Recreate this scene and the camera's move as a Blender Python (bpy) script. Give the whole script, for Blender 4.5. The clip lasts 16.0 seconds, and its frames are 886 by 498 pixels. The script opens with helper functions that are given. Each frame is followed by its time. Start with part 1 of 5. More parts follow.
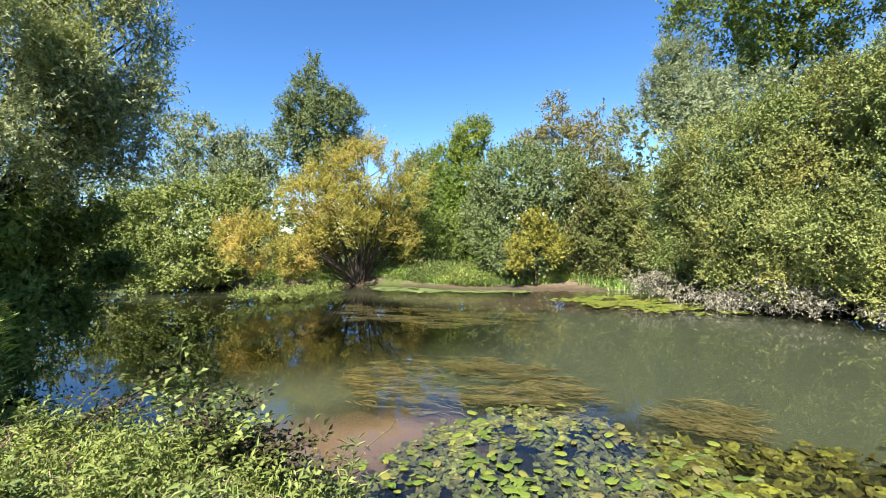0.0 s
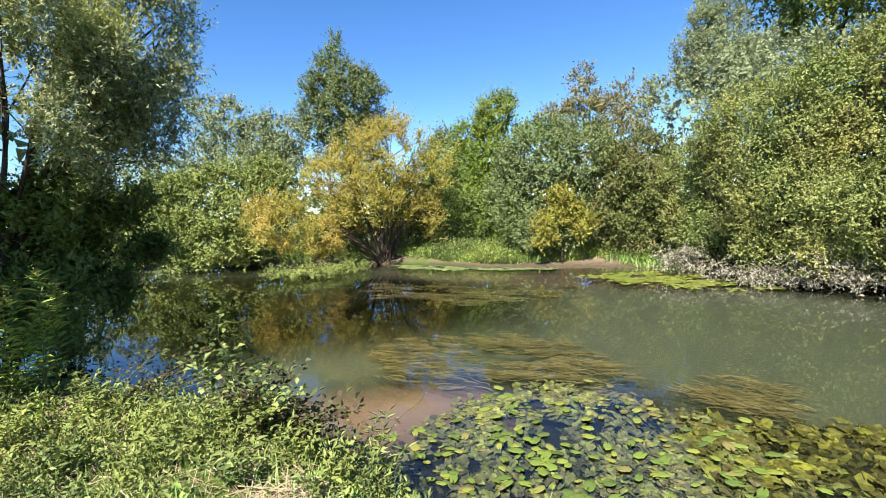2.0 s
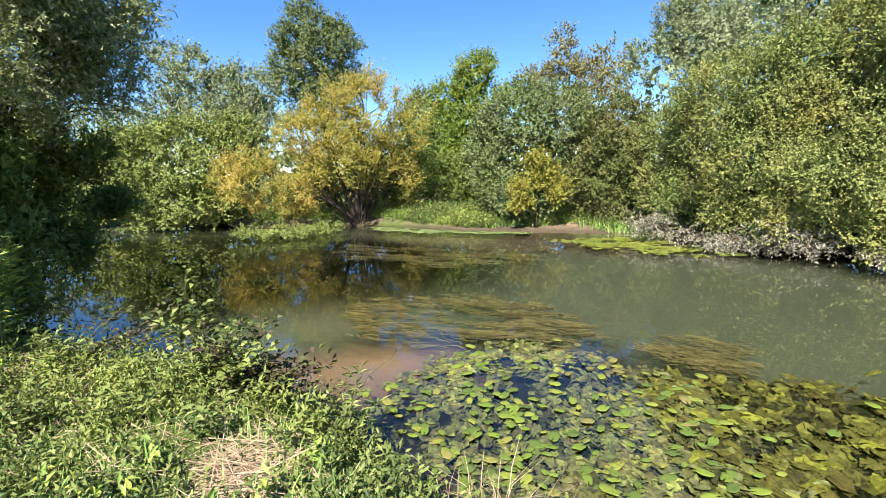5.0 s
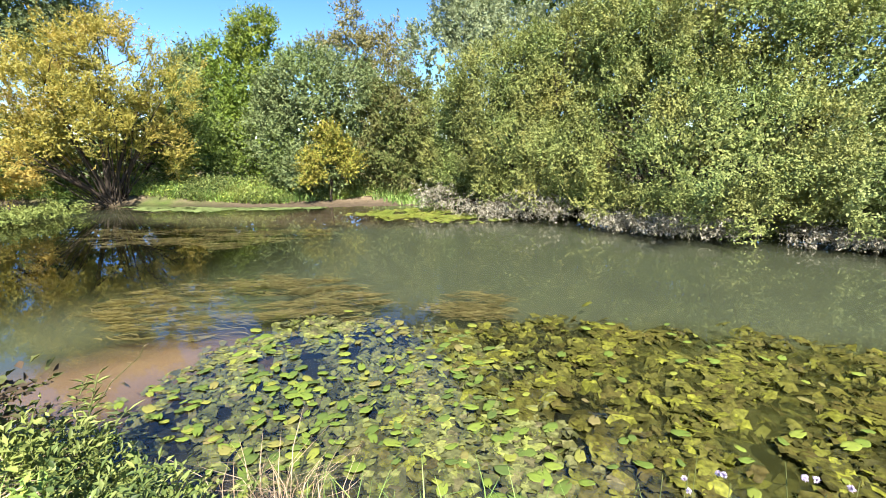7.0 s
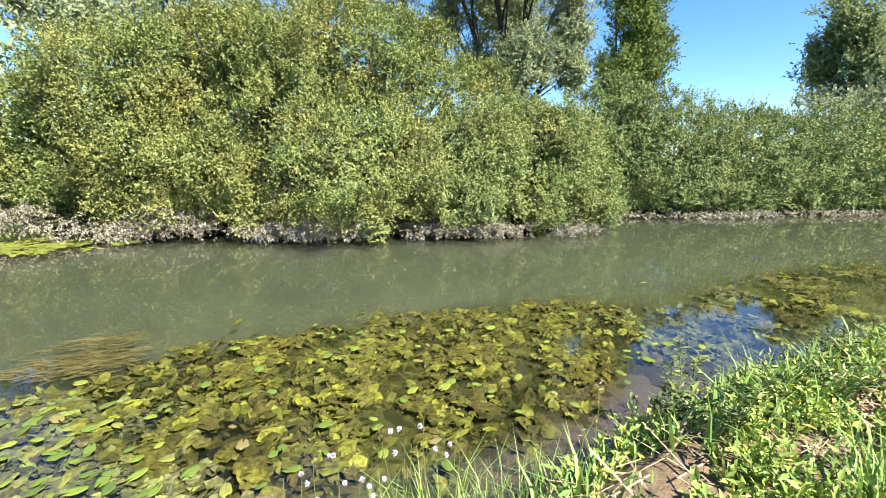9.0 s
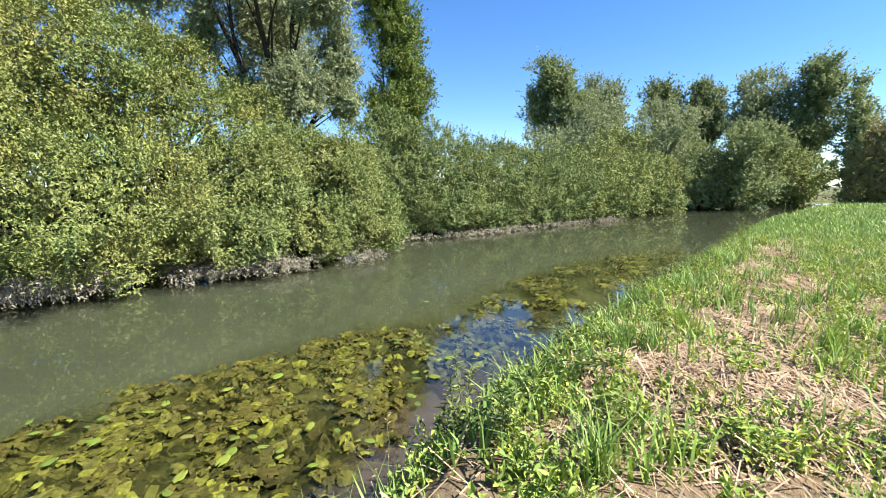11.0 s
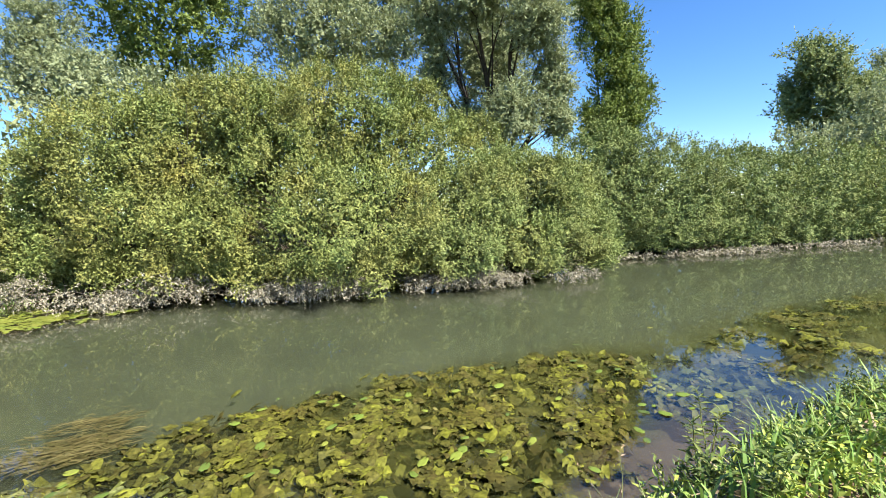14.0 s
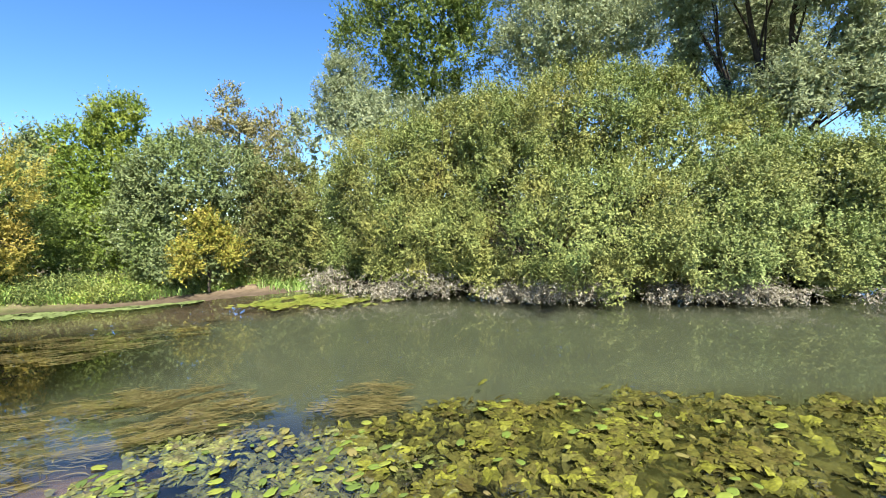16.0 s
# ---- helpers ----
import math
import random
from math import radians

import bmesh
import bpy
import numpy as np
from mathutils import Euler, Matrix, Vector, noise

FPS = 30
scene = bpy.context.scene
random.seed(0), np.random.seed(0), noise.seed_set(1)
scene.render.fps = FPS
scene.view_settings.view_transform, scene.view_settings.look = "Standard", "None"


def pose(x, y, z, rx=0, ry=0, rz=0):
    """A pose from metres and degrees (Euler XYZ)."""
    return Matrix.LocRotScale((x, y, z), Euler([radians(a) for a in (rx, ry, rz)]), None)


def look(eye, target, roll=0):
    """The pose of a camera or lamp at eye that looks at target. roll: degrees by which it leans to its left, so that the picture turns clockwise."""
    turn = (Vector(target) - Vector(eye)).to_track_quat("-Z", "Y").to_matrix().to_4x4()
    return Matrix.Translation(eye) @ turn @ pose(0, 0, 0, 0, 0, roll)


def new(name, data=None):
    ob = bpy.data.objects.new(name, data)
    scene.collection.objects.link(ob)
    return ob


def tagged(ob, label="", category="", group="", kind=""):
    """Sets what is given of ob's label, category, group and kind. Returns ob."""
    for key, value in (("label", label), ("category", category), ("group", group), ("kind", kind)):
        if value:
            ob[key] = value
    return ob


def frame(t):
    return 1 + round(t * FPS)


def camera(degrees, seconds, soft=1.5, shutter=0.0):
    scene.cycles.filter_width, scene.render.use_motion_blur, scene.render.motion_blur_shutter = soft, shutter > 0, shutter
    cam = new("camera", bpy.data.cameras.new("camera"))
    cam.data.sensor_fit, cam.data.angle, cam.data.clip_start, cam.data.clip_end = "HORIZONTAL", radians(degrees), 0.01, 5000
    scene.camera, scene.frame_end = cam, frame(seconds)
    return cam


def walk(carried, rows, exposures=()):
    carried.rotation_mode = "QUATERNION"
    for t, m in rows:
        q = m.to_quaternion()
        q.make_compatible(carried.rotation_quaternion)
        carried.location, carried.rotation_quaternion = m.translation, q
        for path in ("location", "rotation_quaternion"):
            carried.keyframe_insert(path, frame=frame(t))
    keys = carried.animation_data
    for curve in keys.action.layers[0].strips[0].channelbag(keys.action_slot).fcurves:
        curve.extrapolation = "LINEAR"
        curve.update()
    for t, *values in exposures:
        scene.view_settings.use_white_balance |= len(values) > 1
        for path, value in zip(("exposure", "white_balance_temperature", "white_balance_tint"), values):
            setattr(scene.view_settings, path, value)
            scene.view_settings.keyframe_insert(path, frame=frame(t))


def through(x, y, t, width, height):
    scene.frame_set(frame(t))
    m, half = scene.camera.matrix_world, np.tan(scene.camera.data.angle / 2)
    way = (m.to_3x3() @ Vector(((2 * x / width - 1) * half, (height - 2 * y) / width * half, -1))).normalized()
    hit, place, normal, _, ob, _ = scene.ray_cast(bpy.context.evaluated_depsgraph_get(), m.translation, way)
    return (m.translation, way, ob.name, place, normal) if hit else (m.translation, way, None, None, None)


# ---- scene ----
cam = camera(89.7, 16.0, 1.0)
PATH = [
    (0, (-0.251, -0.116, 2.134), (-1.597, 1.361, 2.053), -2.0),
    (0.5, (-0.255, -0.12, 2.133), (-1.618, 1.34, 2.024), -2.1),
    (1, (-0.254, -0.124, 2.122), (-1.638, 1.314, 1.989), -2.4),
    (1.5, (-0.251, -0.131, 2.128), (-1.657, 1.282, 1.972), -2.6),
    (2, (-0.252, -0.13, 2.127), (-1.676, 1.263, 1.953), -2.9),
    (2.5, (-0.261, -0.138, 2.12), (-1.705, 1.232, 1.923), -3.1),
    (3, (-0.26, -0.127, 2.107), (-1.698, 1.245, 1.88), -2.9),
    (5.3, (-0.259, -0.106, 2.065), (-1.56, 1.37, 1.703), -1.2),
    (5.5, (-0.245, -0.077, 2.053), (-1.504, 1.431, 1.676), -1.3),
    (6, (-0.205, -0.031, 2.038), (-1.261, 1.614, 1.614), -1.0),
    (6.5, (-0.157, -0.01, 2.043), (-0.978, 1.758, 1.593), -0.5),
    (7, (-0.11, 0.021, 2.037), (-0.686, 1.88, 1.577), -0.1),
    (7.5, (-0.063, 0.044, 2.044), (-0.396, 1.962, 1.585), 0.2),
    (8, (-0.012, 0.047, 2.044), (-0.052, 1.996, 1.6), 0.2),
    (8.5, (0.078, 0.05, 2.043), (0.468, 1.965, 1.618), 0.5),
    (9, (0.192, 0.036, 2.038), (1.008, 1.818, 1.64), 1.3),
    (9.5, (0.273, 0.043, 2.037), (1.416, 1.639, 1.65), 1.8),
    (10, (0.339, 0.029, 2.05), (1.72, 1.433, 1.702), 1.4),
    (10.2, (0.353, 0.015, 2.065), (1.803, 1.354, 1.739), 1.2),
    (12.3, (0.351, 0.033, 2.165), (1.912, 1.262, 1.936), -1.0),
    (12.5, (0.346, 0.048, 2.158), (1.862, 1.334, 1.937), -1.3),
    (13, (0.303, 0.081, 2.148), (1.645, 1.549, 1.945), -1.8),
    (13.5, (0.243, 0.093, 2.155), (1.347, 1.75, 1.967), -1.7),
    (14, (0.175, 0.107, 2.149), (1.014, 1.912, 1.962), -1.5),
    (14.5, (0.115, 0.123, 2.148), (0.702, 2.026, 1.969), -1.5),
    (15, (0.061, 0.117, 2.148), (0.405, 2.08, 1.984), -1.5),
    (15.5, (0.016, 0.108, 2.153), (0.121, 2.099, 2.002), -1.8),
    (16, (-0.007, 0.121, 2.141), (-0.139, 2.113, 2.007), -2.4),
]
walk(cam, [(t, look(eye, target, roll)) for t, eye, target, roll in PATH],
     [(0.0, 1.53), (3.0, 1.53), (6.4, 1.58), (7.0, 1.76), (8.0, 1.83), (9.5, 1.86), (10.2, 1.64), (12.3, 1.55), (13.4, 1.53), (14.0, 1.62), (15.0, 1.7), (16.0, 1.67)])

# ---- sky and sun ----
SUN_ELEV, SUN_AZ = 49.0, 154.0  # azimuth clockwise from +y
world = bpy.data.worlds.new("sky")
scene.world = world
world.use_nodes = True
wn = world.node_tree
sky = wn.nodes.new("ShaderNodeTexSky")
sky.sky_type, sky.sun_disc = "NISHITA", False
sky.sun_elevation, sky.sun_rotation = radians(SUN_ELEV), radians(SUN_AZ)
sky.altitude, sky.air_density, sky.dust_density, sky.ozone_density = 1500, 1.0, 0.1, 4.0
tone = wn.nodes.new("ShaderNodeHueSaturation")
tone.inputs["Saturation"].default_value = 1.2
tone.inputs["Hue"].default_value = 0.504
wn.links.new(sky.outputs[0], tone.inputs["Color"])
wn.links.new(tone.outputs[0], wn.nodes["Background"].inputs[0])
wn.nodes["Background"].inputs[1].default_value = 0.087
sun = new("sun", bpy.data.lights.new("sun", "SUN"))
sun.data.energy, sun.data.angle, sun.data.color = 5.0, radians(0.5), (1.0, 0.908, 0.81)
sun_from = Vector((math.sin(radians(SUN_AZ)) * math.cos(radians(SUN_ELEV)), math.cos(radians(SUN_AZ)) * math.cos(radians(SUN_ELEV)), math.sin(radians(SUN_ELEV))))
sun.matrix_world = look(sun_from * 60, (0, 0, 0))


# ---- materials ----
class Nodes:
    """Short hand for node trees."""

    def __init__(self, name):
        self.mat = bpy.data.materials.new(name)
        self.mat.use_nodes = True
        self.tree = self.mat.node_tree
        self.tree.nodes.clear()
        self.out = self.tree.nodes.new("ShaderNodeOutputMaterial")

    def add(self, kind, values=None, **props):
        n = self.tree.nodes.new(kind)
        if "operation" in props:
            n.operation = props["operation"]
        if "data_type" in props:
            n.data_type = props["data_type"]
        if "blend_type" in props:
            n.blend_type = props["blend_type"]
        if "vector_type" in props:
            n.vector_type = props["vector_type"]
        if "interpolation_type" in props:
            n.interpolation_type = props["interpolation_type"]
        for k, v in (values or {}).items():
            if isinstance(v, bpy.types.NodeSocket):
                self.tree.links.new(v, n.inputs[k])
            else:
                n.inputs[k].default_value = v
        return n

    def finish(self, shader):
        self.tree.links.new(shader, self.out.inputs[0])
        return self.mat

    def math(self, op, a, b=0.0, c=0.0):
        return self.add("ShaderNodeMath", {0: a, 1: b, 2: c}, operation=op).outputs[0]

    def ramp(self, fac, stops, mode="LINEAR"):
        n = self.add("ShaderNodeValToRGB", {0: fac})
        n.color_ramp.interpolation = mode
        els = n.color_ramp.elements
        while len(els) < len(stops):
            els.new(0.5)
        for e, (p, c) in zip(els, stops):
            e.position, e.color = p, (*c, 1) if len(c) == 3 else c
        return n.outputs[0]

    def noise(self, scale, detail=3.0, vector=None, rough=0.5):
        v = {"Scale": scale, "Detail": detail, "Roughness": rough}
        if vector is not None:
            v["Vector"] = vector
        return self.add("ShaderNodeTexNoise", v).outputs[0]

    def mix(self, fac, a, b, blend="MIX"):
        n = self.add("ShaderNodeMix", {0: fac, 6: (*a, 1) if isinstance(a, tuple) else a, 7: (*b, 1) if isinstance(b, tuple) else b}, data_type="RGBA", blend_type=blend)
        return n.outputs[2]

    def position(self):
        return self.add("ShaderNodeNewGeometry").outputs["Position"]

    def ellipse(self, centre, radii, soft=0.35, warp=0.5, scale=0.8, turn=0.0):
        """1 inside a wavering ellipse on the plan, 0 outside."""
        pos = self.position()
        n = self.add("ShaderNodeTexNoise", {"Vector": pos, "Scale": scale, "Detail": 4.0})
        off = self.add("ShaderNodeVectorMath", {0: n.outputs[1], 1: (0.5, 0.5, 0.5)}, operation="SUBTRACT").outputs[0]
        off = self.add("ShaderNodeVectorMath", {0: off, 3: warp * 2}, operation="SCALE").outputs[0]
        p = self.add("ShaderNodeVectorMath", {0: pos, 1: off}, operation="ADD").outputs[0]
        m = self.add("ShaderNodeMapping", {0: p, 1: (*centre, 0), 2: (0, 0, turn), 3: (*radii, 1)}, vector_type="TEXTURE").outputs[0]
        m = self.add("ShaderNodeVectorMath", {0: m, 1: (1, 1, 0)}, operation="MULTIPLY").outputs[0]
        d = self.add("ShaderNodeVectorMath", {0: m}, operation="LENGTH").outputs[1]
        return self.add("ShaderNodeMapRange", {0: d, 1: 1 + soft, 2: 1 - soft, 3: 0.0, 4: 1.0}, interpolation_type="SMOOTHSTEP").outputs[0]


def leaf_material(name, colours, patch=None, through=0.2, rough=0.62, spec=0.15, mottle=0.0, even=0.6, tint=0.0):
    """Leaves: each one its own tone, larger patches of another tone, light shining through."""
    n = Nodes(name)
    rnd = n.add("ShaderNodeNewGeometry").outputs["Random Per Island"]
    mean = [sum(c[k] for c in colours) / len(colours) for k in range(3)]
    col = n.ramp(rnd, [(i / (len(colours) - 1), tuple(mean[k] + (c[k] - mean[k]) * even for k in range(3))) for i, c in enumerate(colours)])
    big = n.noise(0.55, 3.0, n.position())
    if patch:
        fac = n.add("ShaderNodeMapRange", {0: big, 1: 0.5, 2: 0.68, 3: 0.0, 4: 0.8}).outputs[0]
        col = n.mix(fac, col, patch)
    val = n.add("ShaderNodeMapRange", {0: n.noise(2.3, 2.0, n.position()), 1: 0.3, 2: 0.7, 3: 1.1, 4: 1.45}).outputs[0]
    hue = n.add("ShaderNodeMapRange", {0: n.noise(0.8, 3.0, n.position()), 1: 0.36, 2: 0.64, 3: 0.5 - tint, 4: 0.5 + tint}).outputs[0]
    col = n.add("ShaderNodeHueSaturation", {0: hue, 1: 1.0, 2: val, 4: col}).outputs[0]
    if mottle:
        spot = n.add("ShaderNodeMapRange", {0: n.noise(22.0, 4.0, n.position(), 0.65), 1: 0.35, 2: 0.68, 3: 1.0 - 0.55 * mottle, 4: 1.0 + 0.45 * mottle}).outputs[0]
        col = n.add("ShaderNodeHueSaturation", {2: spot, 4: col}).outputs[0]
    p = n.add("ShaderNodeBsdfPrincipled", {"Base Color": col, "Roughness": rough, "Specular IOR Level": spec}).outputs[0]
    lit = n.add("ShaderNodeHueSaturation", {0: 0.485, 1: 1.1, 2: 1.15, 4: col}).outputs[0]
    t = n.add("ShaderNodeBsdfTranslucent", {0: lit}).outputs[0]
    return n.finish(n.add("ShaderNodeMixShader", {0: through, 1: p, 2: t}).outputs[0])


def plain_material(name, colours, scale=8.0, rough=0.8, bump=0.3, stretch=(1, 1, 1)):
    n = Nodes(name)
    m = n.add("ShaderNodeMapping", {0: n.position(), 3: stretch}).outputs[0]
    a = n.noise(scale, 6.0, m, 0.65)
    col = n.ramp(a, [(0.3 + 0.4 * i / max(1, len(colours) - 1), c) for i, c in enumerate(colours)])
    b = n.add("ShaderNodeBump", {"Strength": bump, "Height": n.noise(scale * 3, 5.0, m), "Distance": 0.02}).outputs[0]
    return n.finish(n.add("ShaderNodeBsdfPrincipled", {"Base Color": col, "Roughness": rough, "Normal": b, "Specular IOR Level": 0.25}).outputs[0])


M_WILLOW = leaf_material("willow_leaves", [(0.07, 0.094, 0.026), (0.125, 0.155, 0.044), (0.165, 0.196, 0.058), (0.21, 0.238, 0.08)], (0.2, 0.205, 0.057), through=0.1, even=0.95, tint=0.018)
M_WILLOW_GREEN = leaf_material("green_willow_leaves", [(0.08, 0.108, 0.033), (0.135, 0.172, 0.053), (0.178, 0.216, 0.071), (0.22, 0.253, 0.096)], (0.19, 0.214, 0.066), through=0.12, even=0.9, tint=0.015)
M_GREY = leaf_material("grey_willow_leaves", [(0.078, 0.11, 0.042), (0.13, 0.17, 0.066), (0.178, 0.225, 0.092), (0.235, 0.27, 0.135)], through=0.28)
M_LIME = leaf_material("light_green_willow_leaves", [(0.078, 0.112, 0.028), (0.15, 0.19, 0.05), (0.225, 0.262, 0.08)], (0.22, 0.24, 0.07))
M_SALLOW = leaf_material("sallow_leaves", [(0.058, 0.085, 0.033), (0.1, 0.135, 0.052), (0.138, 0.178, 0.07), (0.185, 0.215, 0.1)], (0.12, 0.165, 0.05))
M_HEDGE = leaf_material("hedge_willow_leaves", [(0.062, 0.088, 0.03), (0.112, 0.15, 0.049), (0.155, 0.198, 0.068), (0.2, 0.24, 0.09)], through=0.12, even=0.9, tint=0.012)
M_SILVER = leaf_material("silver_willow_leaves", [(0.1, 0.128, 0.06), (0.15, 0.185, 0.09), (0.2, 0.238, 0.125), (0.255, 0.285, 0.165)], through=0.28)
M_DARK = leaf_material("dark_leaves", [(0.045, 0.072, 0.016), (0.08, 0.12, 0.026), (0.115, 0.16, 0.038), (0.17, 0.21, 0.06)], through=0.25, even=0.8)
M_ALDER = leaf_material("alder_leaves", [(0.07, 0.1, 0.04), (0.12, 0.155, 0.06), (0.185, 0.215, 0.09)], through=0.25, even=0.8)
M_BRIGHT = leaf_material("bright_green_leaves", [(0.06, 0.105, 0.018), (0.115, 0.17, 0.026), (0.18, 0.235, 0.042)], (0.19, 0.22, 0.035))
M_YELLOW = leaf_material("yellow_autumn_leaves", [(0.18, 0.185, 0.04), (0.27, 0.255, 0.058), (0.36, 0.32, 0.085), (0.24, 0.245, 0.055)], (0.39, 0.3, 0.085), through=0.38)
M_YELLOWGREEN = leaf_material("yellow_green_leaves", [(0.095, 0.125, 0.022), (0.185, 0.195, 0.034), (0.27, 0.245, 0.048), (0.19, 0.165, 0.045)], through=0.25, even=1.0)
M_ORANGE = leaf_material("orange_brown_leaves", [(0.13, 0.14, 0.055), (0.19, 0.185, 0.08), (0.24, 0.205, 0.09), (0.16, 0.165, 0.065)])
M_LEFT = leaf_material("shaded_willow_leaves", [(0.09, 0.122, 0.05), (0.18, 0.217, 0.1), (0.28, 0.32, 0.16), (0.42, 0.45, 0.27)], (0.22, 0.25, 0.09), through=0.5, rough=0.45, spec=0.3, even=1.0)
M_BROWNRED = leaf_material("reddish_leaves", [(0.045, 0.075, 0.02), (0.09, 0.12, 0.03), (0.13, 0.11, 0.045), (0.15, 0.2, 0.06)], (0.13, 0.11, 0.05))
M_SILT = leaf_material("silt_coated_leaves", [(0.115, 0.108, 0.075), (0.2, 0.188, 0.143), (0.33, 0.31, 0.245), (0.11, 0.112, 0.06)], through=0.1, rough=0.85, spec=0.1, even=0.9)
M_WEED = leaf_material("weed_leaves", [(0.03, 0.05, 0.016), (0.076, 0.112, 0.034), (0.128, 0.168, 0.048), (0.215, 0.245, 0.085)], (0.175, 0.205, 0.052), rough=0.45, even=1.0)
M_BRIGHTWEED = leaf_material("bright_weed_leaves", [(0.1, 0.175, 0.042), (0.17, 0.255, 0.06), (0.24, 0.31, 0.07), (0.33, 0.37, 0.07)], rough=0.45, even=0.95)
M_GRASS = leaf_material("grass_blades", [(0.08, 0.152, 0.04), (0.142, 0.245, 0.063), (0.205, 0.308, 0.08), (0.27, 0.335, 0.12)], (0.205, 0.305, 0.066), rough=0.45, even=0.9)
M_STRAW = leaf_material("dry_straw", [(0.2, 0.148, 0.095), (0.34, 0.258, 0.165), (0.47, 0.368, 0.25), (0.14, 0.105, 0.065)], through=0.1, rough=0.7)
M_PURPLE = leaf_material("dogwood_leaves", [(0.035, 0.02, 0.022), (0.07, 0.04, 0.035), (0.05, 0.07, 0.02), (0.1, 0.12, 0.035)], through=0.2)
M_PAD = leaf_material("floating_pad_leaf", [(0.08, 0.115, 0.022), (0.1, 0.145, 0.024), (0.145, 0.18, 0.028), (0.17, 0.165, 0.04)], (0.17, 0.18, 0.035), through=0.1, rough=0.35)
M_MAT = leaf_material("underwater_leaf_yellow", [(0.05, 0.048, 0.016), (0.095, 0.092, 0.024), (0.13, 0.13, 0.03), (0.09, 0.074, 0.026), (0.17, 0.175, 0.034), (0.25, 0.26, 0.042)], (0.115, 0.095, 0.025), through=0.1, rough=0.6, mottle=0.9, even=1.0)
M_MATGREEN = leaf_material("underwater_leaf_green", [(0.045, 0.048, 0.022), (0.095, 0.105, 0.038), (0.145, 0.165, 0.05), (0.09, 0.08, 0.042), (0.2, 0.235, 0.05)], (0.088, 0.08, 0.04), through=0.1, rough=0.7, mottle=0.8, even=1.0)
M_RIBBON = leaf_material("brown_ribbon_weed", [(0.08, 0.07, 0.032), (0.15, 0.128, 0.056), (0.22, 0.185, 0.085), (0.11, 0.1, 0.04)], through=0.1, rough=0.6, even=1.0)
def pad_material():
    n = Nodes("floating_lily_pad")
    rnd = n.add("ShaderNodeObjectInfo").outputs["Random"]
    col = n.ramp(rnd, [(0.0, (0.065, 0.1, 0.028)), (0.3, (0.1, 0.15, 0.027)), (0.6, (0.14, 0.195, 0.032)), (0.85, (0.185, 0.205, 0.038)), (1.0, (0.16, 0.135, 0.055))])
    pos = n.position()
    spot = n.ramp(n.noise(26.0, 5.0, pos, 0.7), [(0.56, (0, 0, 0)), (0.7, (1, 1, 1))])
    col = n.mix(n.math("MULTIPLY", spot, 0.55), col, (0.10, 0.09, 0.05))
    b = n.add("ShaderNodeBump", {"Strength": 0.4, "Height": n.noise(40.0, 4.0, pos), "Distance": 0.01}).outputs[0]
    return n.finish(n.add("ShaderNodeBsdfPrincipled", {"Base Color": col, "Roughness": 0.6, "Normal": b, "Specular IOR Level": 0.1}).outputs[0])


M_FLOAT = pad_material()
M_BARK = plain_material("bark", [(0.025, 0.02, 0.015), (0.05, 0.04, 0.03), (0.085, 0.07, 0.055)], 9.0, 0.9, 0.6, (1, 1, 0.25))
M_STEM = plain_material("green_stem", [(0.08, 0.11, 0.03), (0.16, 0.17, 0.06)], 20.0, 0.7, 0.1)
M_PETAL = plain_material("pale_violet_petals", [(0.5, 0.42, 0.6), (0.75, 0.68, 0.8)], 60.0, 0.7, 0.1)
M_DRIFT = plain_material("silted_bark", [(0.1, 0.085, 0.06), (0.22, 0.195, 0.15), (0.34, 0.31, 0.25)], 14.0, 0.9, 0.4)
M_ALGAE = plain_material("green_algae", [(0.1, 0.13, 0.045), (0.15, 0.2, 0.065), (0.19, 0.24, 0.09)], 3.0, 0.8, 0.3)


